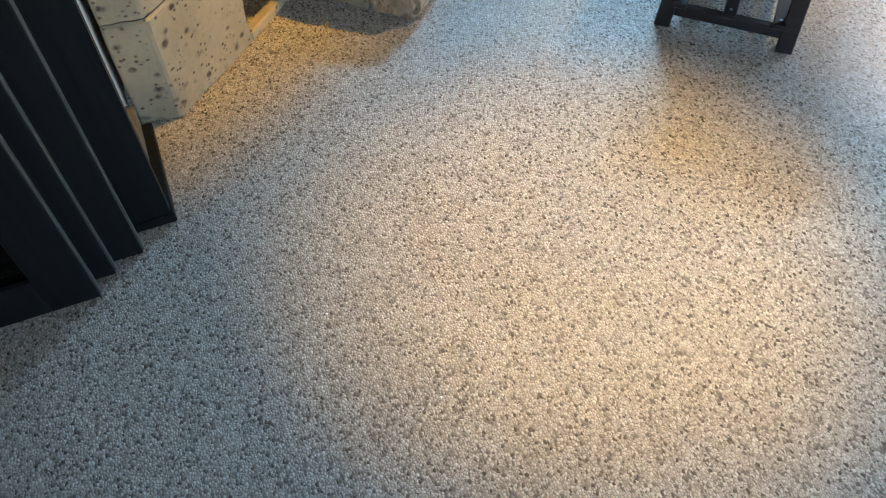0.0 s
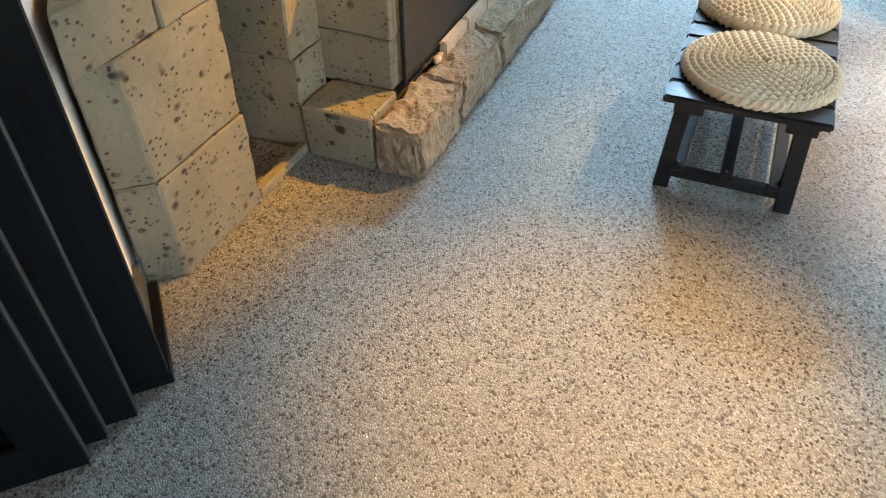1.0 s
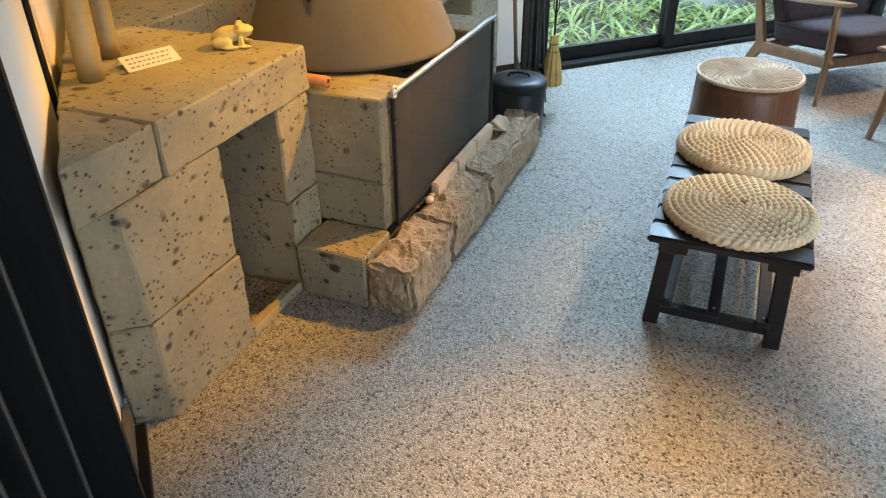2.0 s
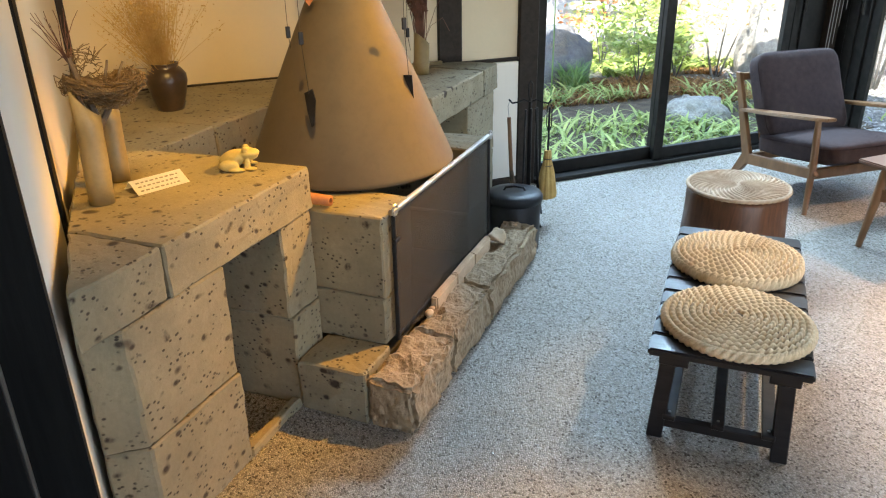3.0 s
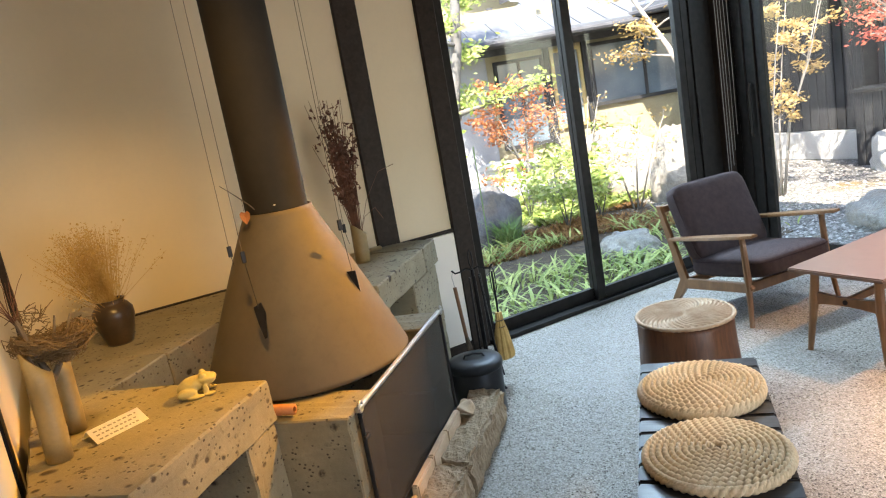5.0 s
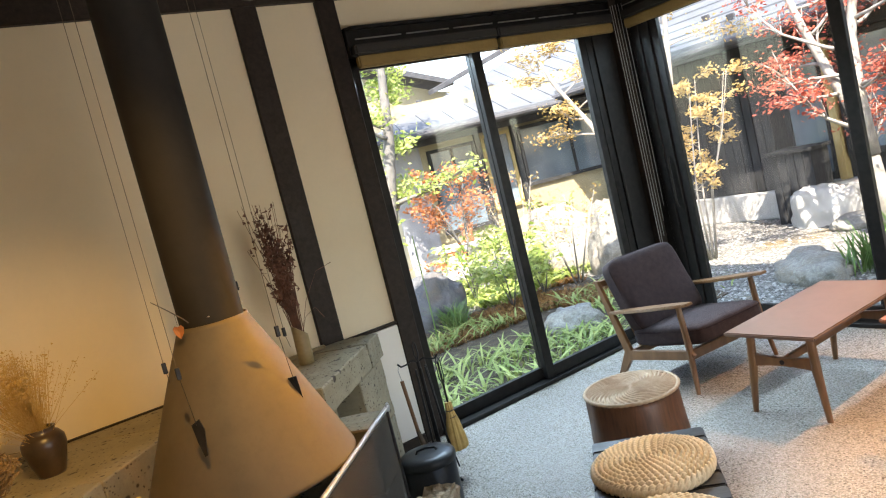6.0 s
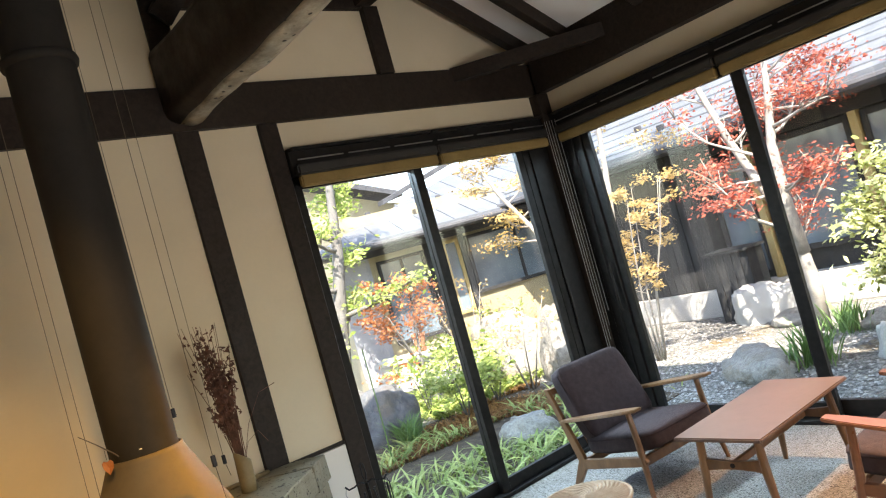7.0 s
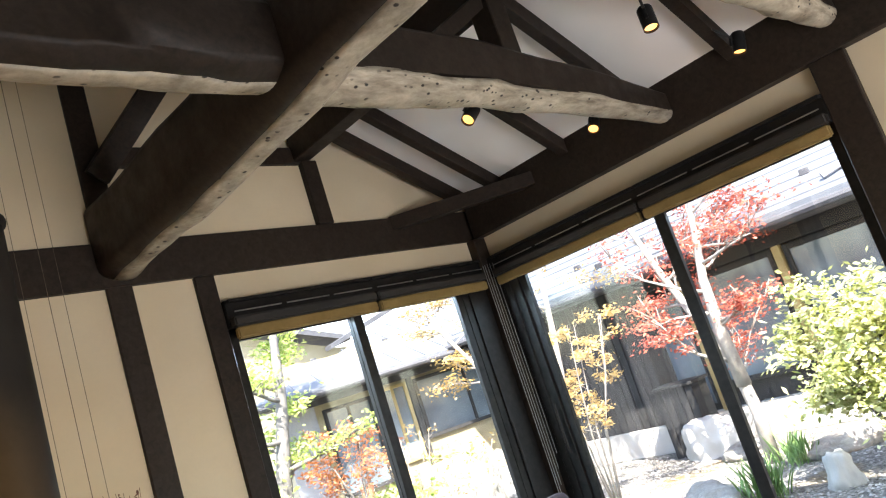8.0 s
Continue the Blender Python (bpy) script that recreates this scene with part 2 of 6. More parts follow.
M_LEAFHEART = painted("dried_orange_leaf", (0.30, 0.10, 0.03), (0.40, 0.16, 0.05), 0.7, 0, 30)
k = Mat("fine_dark_wire_mesh", 0.55)
k.color(k.ramp(k.noise(30, 3), [(0.3, (0.040, 0.036, 0.031)), (0.7, (0.062, 0.056, 0.048))])).bump(k.noise(400, 2), 0.3, 0.001)
k.b.inputs["Alpha"].default_value = 0.66
M_SCREEN = k.m
M_OAK = wood("oiled_oak", (0.15, 0.072, 0.028), (0.27, 0.135, 0.055), (10, 10, 3), 0.42)
M_TEAK = wood("reddish_teak", (0.17, 0.065, 0.03), (0.27, 0.11, 0.05), (10, 3, 10), 0.38)
M_TABLETOP = painted("polished_teak_top", (0.165, 0.105, 0.078), (0.205, 0.13, 0.098), 0.3, 0, 2, 0.02)
M_BENCH = wood("black_stained_slats", (0.012, 0.010, 0.010), (0.03, 0.026, 0.025), (20, 2, 20), 0.42)
M_CUSH = painted("aubergine_wool", (0.030, 0.017, 0.017), (0.05, 0.03, 0.029), 0.95, 0, 30, 0.6)
M_PIPING = painted("dark_piping", (0.025, 0.014, 0.014), (0.035, 0.02, 0.02), 0.9, 0, 30)
M_STUMP = wood("varnished_stump_wood", (0.045, 0.016, 0.008), (0.17, 0.07, 0.03), (16, 16, 2), 0.45)
k = Mat("twisted_rush_rope", 0.75)
c = k.ramp(k.noise(5, 4), [(0.3, (0.63, 0.45, 0.26)), (0.7, (0.82, 0.65, 0.43))])
k.color(k.mix(k.grey(k.noise(120, 3), 0.35, 0.75, 0, 0.45), c, (0.30, 0.21, 0.11))).bump(k.noise(260, 3), 0.35, 0.002)
M_ROPE = k.m
M_PADROPE = painted("woven_rush_pad", (0.42, 0.27, 0.16), (0.58, 0.42, 0.28), 0.8, 0, 20, 0.3)
# garden
k = Mat("gravel_ground", 0.95)
cv = k.voro(38, "F1", out="Color")
sp = k.n.new("ShaderNodeSeparateColor")
k.l.new(cv, sp.inputs[0])
c = k.ramp(sp.outputs[0], [(0, (0.07, 0.064, 0.057)), (0.5, (0.15, 0.141, 0.127)), (1, (0.28, 0.263, 0.24))])
moss = k.grey(k.noise(0.55, 5, 0.6), 0.57, 0.66)
c = k.mix(moss, c, k.ramp(k.noise(14, 5), [(0.3, (0.09, 0.055, 0.025)), (0.7, (0.19, 0.14, 0.06))]))
k.color(c).bump(k.voro(38, "DISTANCE_TO_EDGE"), 0.7, 0.02)
M_GROUND = k.m


def stone(name, a, b, stain):
    k = Mat(name, 0.95)
    c = k.ramp(k.noise(3.5, 6, 0.65), [(0.3, a), (0.7, b)])
    c = k.mix(k.grey(k.noise(1.6, 5, 0.6, k.mapped((1, 1, 2.4))), 0.48, 0.62, 0, 0.7), c, stain)
    f = k.noise(26, 6, 0.75)
    k.color(k.mix(k.grey(f, 0.4, 0.65, 0.55, 0), c, tuple(0.4 * q for q in a)))
    k.bump(k.mix(0.5, f, k.noise(7, 5, 0.6)), 1.0, 0.05)
    return k.m


M_SOIL = painted("dark_garden_soil", (0.045, 0.034, 0.024), (0.11, 0.085, 0.06), 1.0, 0, 9, 0.9)
M_ROCK = stone("grey_garden_rock", (0.24, 0.225, 0.20), (0.42, 0.395, 0.35), (0.24, 0.18, 0.12))
# rock with the bluish tone of shade put into its colour
M_ROCK_SHADED = stone("blue_grey_garden_rock", (0.10, 0.105, 0.115), (0.20, 0.205, 0.215), (0.20, 0.145, 0.09))
M_TERRA = painted("terracotta", (0.26, 0.10, 0.045), (0.36, 0.15, 0.07), 0.85, 0, 9, 0.3)
M_BARK = painted("pale_grey_bark", (0.20, 0.175, 0.15), (0.33, 0.30, 0.26), 0.95, 0, 9, 0.6)
M_BARKDARK = painted("grey_bark", (0.085, 0.08, 0.075), (0.16, 0.15, 0.14), 0.95, 0, 9, 0.6)


def leaf(name, a, b, trans=0.35):
    k = Mat(name, 0.6)
    c = k.ramp(k.island(), [(0, a), (1, b)])
    k.color(c)
    tl, mx = k.n.new("ShaderNodeBsdfTranslucent"), k.n.new("ShaderNodeMixShader")
    k.l.new(c, tl.inputs[0])
    mx.inputs[0].default_value = trans
    k.l.new(k.b.outputs[0], mx.inputs[1])
    k.l.new(tl.outputs[0], mx.inputs[2])
    k.l.new(mx.outputs[0], k.n["Material Output"].inputs[0])
    return k.m


M_LEAF_RED = leaf("red_maple_leaf", (0.26, 0.04, 0.028), (0.55, 0.15, 0.085))
M_LEAF_ORANGE = leaf("orange_maple_leaf", (0.32, 0.09, 0.03), (0.50, 0.19, 0.07))
M_LEAF_YELLOW = leaf("yellow_young_leaf", (0.34, 0.22, 0.07), (0.50, 0.36, 0.14))
M_LEAF_GREEN = leaf("fresh_green_leaf", (0.17, 0.26, 0.04), (0.50, 0.56, 0.18))
M_LEAF_SHRUB = leaf("glossy_shrub_leaf", (0.25, 0.29, 0.05), (0.74, 0.74, 0.42))
M_BLADE = leaf("bamboo_grass_blade", (0.15, 0.22, 0.045), (0.46, 0.50, 0.17))
M_SEDGE = leaf("sedge_blade", (0.09, 0.17, 0.04), (0.20, 0.32, 0.10))
M_FERN = leaf("rusty_fern", (0.15, 0.07, 0.02), (0.34, 0.17, 0.05))
# buildings
M_CREAMWALL = painted("cream_render_wall", (0.27, 0.225, 0.135), (0.33, 0.28, 0.18), 0.9, 0, 3)
M_BOARD = wood("weathered_black_board", (0.02, 0.02, 0.021), (0.05, 0.049, 0.048), (12, 12, 1.2), 0.75)
M_ROOF = painted("grey_metal_roof", (0.085, 0.093, 0.105), (0.125, 0.134, 0.15), 0.6, 0.1, 3)
M_CONC = painted("pale_concrete", (0.36, 0.345, 0.32), (0.46, 0.445, 0.415), 0.9, 0, 4, 0.3)
M_FASCIA = painted("dark_fascia", (0.05, 0.05, 0.055), (0.08, 0.08, 0.085), 0.6, 0, 6)
M_TAN = painted("tan_window_frame", (0.34, 0.25, 0.10), (0.42, 0.32, 0.14), 0.6, 0, 8)
M_PINKWOOD = painted("grey_timber_panel", (0.22, 0.22, 0.235), (0.30, 0.30, 0.31), 0.8, 0, 3)
k = Mat("halogen_lens", 0.3)
k.b.inputs["Emission Color"].default_value = (1.0, 0.40, 0.07, 1)
k.b.inputs["Emission Strength"].default_value = 0.32
k.color(k.ramp(k.noise(40, 2), [(0.3, (0.8, 0.6, 0.4)), (0.7, (0.9, 0.7, 0.5))]))
M_LENS = k.m

# ---- mesh helpers ----
R45 = pose(0, 0, 0, 0, 0, 45)   # the hearth's own axes: x along the hearth, y towards the room's corner


def box(bm, x0, x1, y0, y1, z0, z1):
    r = bmesh.ops.create_cube(bm, size=1.0)["verts"]
    for v in r:
        v.co = Vector((x0 + (v.co.x + 0.5) * (x1 - x0), y0 + (v.co.y + 0.5) * (y1 - y0), z0 + (v.co.z + 0.5) * (z1 - z0)))
    return r


def prism(bm, poly, z0, z1):
    lo = [bm.verts.new((x, y, z0)) for x, y in poly]
    hi = [bm.verts.new((x, y, z1)) for x, y in poly]
    n = len(poly)
    bm.faces.new(lo[::-1]), bm.faces.new(hi)
    for i in range(n):
        bm.faces.new((lo[i], lo[(i + 1) % n], hi[(i + 1) % n], hi[i]))
    return lo + hi


def bev(bm, w=0.004, seg=2):
    bmesh.ops.bevel(bm, geom=bm.edges[:], offset=w, segments=seg, affect="EDGES", clamp_overlap=True)
    return bm


def tube(bm, pts, radii, seg=8, squash=1.0):
    """A swept tube with capped ends through pts."""
    pts = [Vector(p) for p in pts]
    if isinstance(radii, (int, float)):
        radii = [radii] * len(pts)
    rings, ref = [], None
    for i, p in enumerate(pts):
        d = (pts[min(i + 1, len(pts) - 1)] - pts[max(i - 1, 0)]).normalized()
        if ref is None:
            ref = d.orthogonal().normalized()
        ref = (ref - d * ref.dot(d)).normalized()
        side = d.cross(ref)
        rings.append([bm.verts.new(p + (ref * math.cos(2 * math.pi * j / seg) + side * squash * math.sin(2 * math.pi * j / seg)) * radii[i]) for j in range(seg)])
    for a, b in zip(rings, rings[1:]):
        for j in range(seg):
            bm.faces.new((a[j], a[(j + 1) % seg], b[(j + 1) % seg], b[j]))
    bm.faces.new(rings[0][::-1]), bm.faces.new(rings[-1])
    return bm


def lathe(bm, prof, seg=32, at=(0, 0, 0)):
    """Revolves (radius, height) pairs round z."""
    at = Vector(at)
    rings = []
    for r, z in prof:
        if r < 1e-5:
            rings.append([bm.verts.new(at + Vector((0, 0, z)))])
        else:
            rings.append([bm.verts.new(at + Vector((r * math.cos(2 * math.pi * j / seg), r * math.sin(2 * math.pi * j / seg), z))) for j in range(seg)])
    for a, b in zip(rings, rings[1:]):
        for j in range(seg):
            q = [a[j % len(a)], a[(j + 1) % len(a)], b[(j + 1) % len(b)], b[j % len(b)]]
            u = []
            for w in q:
                if w not in u:
                    u.append(w)
            if len(u) > 2:
                bm.faces.new(u)
    return bm


def jitter(bm, amp, freq, seed=0.0):
    for v in bm.verts:
        d = noise.noise_vector(v.co * freq + Vector((seed, seed * 1.7, -seed)))
        v.co += d * amp
    return bm


def mesh(name, bm, material, smooth=False):
    bmesh.ops.recalc_face_normals(bm, faces=bm.faces[:])
    me = bpy.data.meshes.new(name)
    bm.to_mesh(me)
    bm.free()
    me.materials.append(material)
    if smooth:
        me.polygons.foreach_set("use_smooth", [True] * len(me.polygons))
    return me


def part(name, bm, material, parent, label="", smooth=False):
    o = new(name, mesh(name, bm, material, smooth))
    o.parent = parent
    return tagged(o, label)


def thing(name, label, category, group="", m=None, kind=""):
    e = new(name)
    e.empty_display_size = 0.1
    if m is not None:
        e.matrix_world = m
    return tagged(e, label, category, group, kind)


def solo(name, bm, material, label, category="", kind="", m=None, smooth=False, group=""):
    o = new(name, mesh(name, bm, material, smooth))
    if m is not None:
        o.matrix_world = m
    return tagged(o, label, category, group, kind)


def B(*boxes, w=0.003, seg=1):
    """A bmesh of bevelled boxes."""
    bm = bmesh.new()
    for b in boxes:
        box(bm, *b)
    return bev(bm, w, seg) if w else bm


def T(pts, radii, seg=8, squash=1.0):
    return tube(bmesh.new(), pts, radii, seg, squash)


def L(prof, seg=32, at=(0, 0, 0)):
    return lathe(bmesh.new(), prof, seg, at)


def S(o, label, category=""):
    return tagged(o, label, category, kind="structure")

# ---- the room ----
bm = bmesh.new()
prism(bm, [(-2.1, -2.7), (5.17, -2.7), (5.17, 4.27), (-2.1, 4.27)], -0.12, 0.0)
S(solo("floor", bm, M_FLOOR, "beige pebble-washed floor with a sealed sheen"), "", "floor")


def prism_xz(bm, poly, y0, y1):
    vs = prism(bm, poly, y0, y1)
    for v in vs:
        v.co = Vector((v.co.x, v.co.z, v.co.y))
    return vs


RIDGE_X, RIDGE_Z, FALL = 1.98, 4.80, 0.53


def roof_z(x):
    return RIDGE_Z - FALL * abs(x - RIDGE_X)


# north wall: plaster with the gable above the tie beam and the opening for the sliding windows
bm = bmesh.new()
prism_xz(bm, [(-0.14, 0), (2.50, 0), (2.50, 2.665), (5.17, 2.665), (5.17, roof_z(5.17)), (RIDGE_X, RIDGE_Z), (-0.14, roof_z(-0.14))], 4.15, 4.27)
S(solo("wall_north", bm, M_PLASTER, "cream plaster wall between dark posts, with a gable above"), "", "wall")
bm = bmesh.new()
for b in ((5.065, 5.185, -2.7, 1.02, 0, 3.2), (5.065, 5.185, 1.02, 4.15, 2.665, 3.2)):
    box(bm, *b)
S(solo("wall_east", bm, M_PLASTER, "cream plaster wall over the wide window"), "", "wall")
bm = bmesh.new()
prism(bm, [(-0.16, 2.44), (-0.02, 2.44), (-0.02, 4.15), (-0.16, 4.15)], 0, 3.78)
S(solo("wall_west", bm, M_PLASTER, "cream plaster wall panel beside the stone shelf"), "", "wall")
S(solo("wall_panel", B((-0.10, -0.02, 1.50, 2.35, 0.03, 3.76), w=0), M_WHITE, "narrow white wall panel in a dark frame"), "", "wall")
bm = bmesh.new()
for b in ((-2.1, 0.9, -2.82, -2.7, 0, 4.8), (4.3, 5.185, -2.82, -2.7, 0, 4.8), (0.9, 4.3, -2.82, -2.7, 2.45, 4.8), (0.9, 4.3, -2.82, -2.7, 0, 0.25)):
    box(bm, *b)
S(solo("wall_south", bm, M_PLASTER, "plain cream plaster wall closing the room"), "", "wall")
# unseen window added behind the camera to let daylight into the room
w3 = S(thing("window_3", "added unseen window behind the camera, letting daylight in", ""), "", "window")
part("window_frame", B((0.9, 0.97, -2.80, -2.72, 0.25, 2.45), (4.23, 4.3, -2.80, -2.72, 0.25, 2.45), (0.97, 4.23, -2.80, -2.72, 0.25, 0.32), (0.97, 4.23, -2.80, -2.72, 2.38, 2.45), (2.56, 2.64, -2.80, -2.72, 0.32, 2.38), w=0.002), M_FRAME, w3)
bm = bmesh.new()
box(bm, -2.22, -2.1, -2.82, 1.6, 0, 3.2)
box(bm, -2.1, -0.11, 1.50, 1.62, 0, 3.7)
S(solo("wall_pocket", bm, M_CHAR, "dark wall behind the sliding doors"), "", "wall")

# ceiling boards on both slopes, running out as eaves
bm = bmesh.new()
for xa, xb in ((RIDGE_X, 5.95), (-2.3, RIDGE_X)):
    prism_xz(bm, [(xa, roof_z(xa)), (xb, roof_z(xb)), (xb, roof_z(xb) + 0.16), (xa, roof_z(xa) + 0.16)], -2.9, 4.95)
S(solo("ceiling", bm, M_CEIL, "white boarded ceiling sloping down from a ridge"), "", "ceiling")


def timber(name, label, *boxes, w=0.006):
    return S(solo(name, B(*boxes, w=w), M_TIMBER, label), "", "timber frame")


# posts and beams of the north wall
timber("post_1", "dark-stained timber post carrying the log beam", (1.912, 2.06, 4.125, 4.20, 0.0, 4.66))
timber("post_2", "dark-stained timber post beside the window", (2.437, 2.57, 4.12, 4.22, 0.0, 2.85))
timber("tie_beam", "dark-stained timber tie beam along the wall head", (-0.02, 5.06, 4.11, 4.21, 2.85, 3.12))
timber("gable_strut", "short dark timber strut in the gable", (3.46, 3.595, 4.10, 4.20, 3.12, 3.62))
timber("gable_rail", "dark timber rail across the gable", (2.06, 3.46, 4.11, 4.20, 3.60, 3.73))
timber("corner_trim", "thin dark trim in the room's corner", (-0.02, 0.012, 4.115, 4.16, 0.84, 2.85), w=0.003)
timber("dado_rail", "thin dark rail along the foot of the plaster panel", (-0.02, 1.912, 4.125, 4.16, 0.812, 0.832), (2.06, 2.437, 4.125, 4.16, 0.805, 0.825), w=0.003)
S(solo("skirting_panel", B((2.06, 2.437, 4.128, 4.155, 0.07, 0.80), w=0.002), M_WHITE, "white panel under the thin rail"), "", "wall panel")
timber("baseboard", "dark baseboard at the foot of the white panel", (2.06, 2.437, 4.118, 4.155, 0.0, 0.065), w=0.003)
# east wall
timber("wall_plate", "heavy dark timber wall plate over the window", (4.96, 5.10, -2.7, 4.085, 2.85, 3.24))
timber("post_3", "dark-stained timber post between window and wall", (5.0, 5.10, 0.985, 1.185, 0.0, 2.85))
timber("corner_post", "dark timber post in the window corner", (4.93, 5.08, 4.06, 4.20, 0.0, 2.85))
timber("corner_bead", "thin dark bead in the corner over the blinds", (5.03, 5.05, 4.12, 4.14, 2.67, 2.85), w=0.002)

# horizontal angle brace across the corner between tie beam and wall plate
bm = bmesh.new()
prism(bm, [(4.12, 4.12), (4.26, 4.12), (4.97, 3.41), (4.97, 3.27)], 3.02, 3.13)
S(solo("corner_brace", bev(bm, 0.004, 1), M_TIMBER, "dark-stained horizontal angle brace across the corner"), "", "timber frame")

# rafters of the east slope, and of the west slope
ang = math.degrees(math.atan(FALL))
for i in range(8):
    y = 4.02 - 0.0 if i == 0 else 4.34 - 0.70 * i
    for name, xa, xb in (("rafter", RIDGE_X, 5.9), ("rafter", -2.2, RIDGE_X)):
        bm = bmesh.new()
        prism_xz(bm, [(xa, roof_z(xa) - 0.115), (xb, roof_z(xb) - 0.115), (xb, roof_z(xb) + 0.01), (xa, roof_z(xa) + 0.01)], y - 0.04, y + 0.04)
        S(solo(name, bev(bm, 0.004, 1), M_TIMBER, "dark-stained sloping rafter under the white ceiling boards"), "", "rafter")
for x, z0 in ((3.475, 3.62), (RIDGE_X, 4.42), (0.6, 3.70)):
    timber("purlin", "dark-stained timber purlin under the rafters", (x - 0.07, x + 0.07, -2.7, 4.13, z0, roof_z(x) - 0.10))


def log_beam(path, half, up, under, label, pale_to=11, taper=0.0):
    """A beam whose upper part is hewn square and stained and whose underside is a round pale log. path: points of the axis."""
    e = S(thing("log_beam", label, ""), "", "log beam")
    pts = []
    for i in range(25):
        f = i / 24 * (len(path) - 1)
        a = min(int(f), len(path) - 2)
        pts.append(Vector(path[a]).lerp(Vector(path[a + 1]), f - a))
    d = (pts[-1] - pts[0]).normalized()
    side = d.cross(Vector((0, 0, 1))).normalized()
    for nm, mt, prof, lab in (
        ("hewn_upper", M_TIMBER, [(-1, 0.0), (-1.0, 0.9), (-0.9, 1.0), (0.9, 1.0), (1.0, 0.9), (1, 0.0)] + [(-math.cos(math.pi * q / 12), -math.sin(math.pi * q / 12)) for q in range(11, pale_to, -1)], "hewn and dark-stained upper part"),
        ("round_underside", M_LOG, [(-0.99, 0.02)] + [(-math.cos(math.pi * q / 12), -math.sin(math.pi * q / 12)) for q in range(1, pale_to + 2)], "pale worm-marked log underside")):
        bm = bmesh.new()
        rings = []
        for i, p in enumerate(pts):
            wob = (1 + 0.10 * noise.noise(p * 1.3)) * (1 - taper * (i / 24) ** 2)
            ring = []
            for a, b in prof:
                q = p + side * (a * half * wob) + Vector((0, 0, b * (up if b > 0 else under) * wob))
                if b < 0:
                    q += noise.noise_vector(q * 7) * 0.012 + noise.noise_vector(q * 2.5) * 0.02
                ring.append(bm.verts.new(q))
            rings.append(ring)
        n = len(prof)
        for r0, r1 in zip(rings, rings[1:]):
            for j in range(n):
                bm.faces.new((r0[j], r0[(j + 1) % n], r1[(j + 1) % n], r1[j]))
        bm.faces.new(rings[0]), bm.faces.new(rings[-1][::-1])
        part(nm, bm, mt, e, lab, smooth=(b < 0))
    return e


log_beam([(2.02, 4.12, 2.98), (2.09, 2.8, 3.03), (2.07, 1.5, 3.06), (2.03, -2.7, 3.03)], 0.135, 0.34, 0.10, "curved log beam with a dark top and a pale worm-marked underside", 7)
log_beam([(-2.1, 2.10, 3.10), (1.2, 2.12, 3.07), (1.98, 2.12, 3.08)], 0.13, 0.24, 0.055, "log tie beam west of the ridge, thin pale underside", 6)
log_beam([(2.0, 2.12, 3.06), (3.2, 2.12, 3.09), (5.03, 2.10, 3.0)], 0.13, 0.24, 0.09, "log tie beam east of the ridge, pale below", 11, 0.45)
log_beam([(2.2, 1.0, 3.10), (3.6, 1.0, 3.12), (5.03, 1.0, 3.05)], 0.13, 0.18, 0.13, "log beam bearing on the wall plate above the post", 11, 0.45)
log_beam([(-2.1, -0.9, 3.15), (1.5, -0.9, 3.10), (4.98, -0.9, 3.05)], 0.14, 0.2, 0.13, "log tie beam crossing under the ridge, pale below")
timber("roof_strut", "dark timber strut standing on the log beam", (3.40, 3.55, 2.05, 2.19, 3.30, 3.66))
timber("roof_strut", "dark timber strut standing on the log beam", (1.91, 2.05, 2.05, 2.19, 3.30, 4.46))
bm = T([(2.9, 2.12, 3.30), (3.42, 2.12, 3.64)], 0.055, 4)
S(solo("roof_brace", bm, M_TIMBER, "slanting dark timber brace above the log beam"), "", "timber frame")
bm = T([(1.99, 4.09, 3.52), (2.66, 3.60, 4.40)], 0.095, 4)
S(solo("roof_brace", bm, M_TIMBER, "slanting dark timber brace above the log beam"), "", "timber frame")


# ---- sliding windows ----
win = S(thing("window_1", "two-leaf dark-framed sliding glass window to the garden", ""), "", "window")
part("head_rail", B((2.57, 4.93, 4.09, 4.24, 2.49, 2.665), w=0.003), M_FRAME, win)
part("sill", B((2.57, 4.93, 4.08, 4.26, 0.0, 0.03), w=0.003), M_FRAME, win)
part("jamb_stack", B((4.63, 4.93, 4.11, 4.22, 0.03, 2.49), (4.70, 4.86, 4.095, 4.11, 0.03, 2.49), w=0.003), M_FRAME, win, "dark jamb with folded-back leaf stiles")
for x0, x1, y in ((2.57, 3.60, 4.185), (3.52, 4.64, 4.135)):
    leaf_ob = part("sliding_leaf", B((x0, x0 + 0.075, y - 0.02, y + 0.02, 0.03, 2.49), (x1 - 0.075, x1, y - 0.02, y + 0.02, 0.03, 2.49),
                   (x0 + 0.075, x1 - 0.075, y - 0.018, y + 0.018, 0.03, 0.115), (x0 + 0.075, x1 - 0.075, y - 0.018, y + 0.018, 2.41, 2.49), w=0.002), M_FRAME, win)
    pane = part("pane", B((x0 + 0.07, x1 - 0.07, y - 0.004, y + 0.004, 0.11, 2.415), w=0), M_GLASS, leaf_ob, "clear glass pane")
    pane.visible_shadow = False
part("handle", T([(4.68, 4.08, 0.95), (4.68, 4.065, 0.98), (4.68, 4.065, 1.32), (4.68, 4.08, 1.35)], 0.009, 8), M_PIPE, win, "dark steel pull handle")

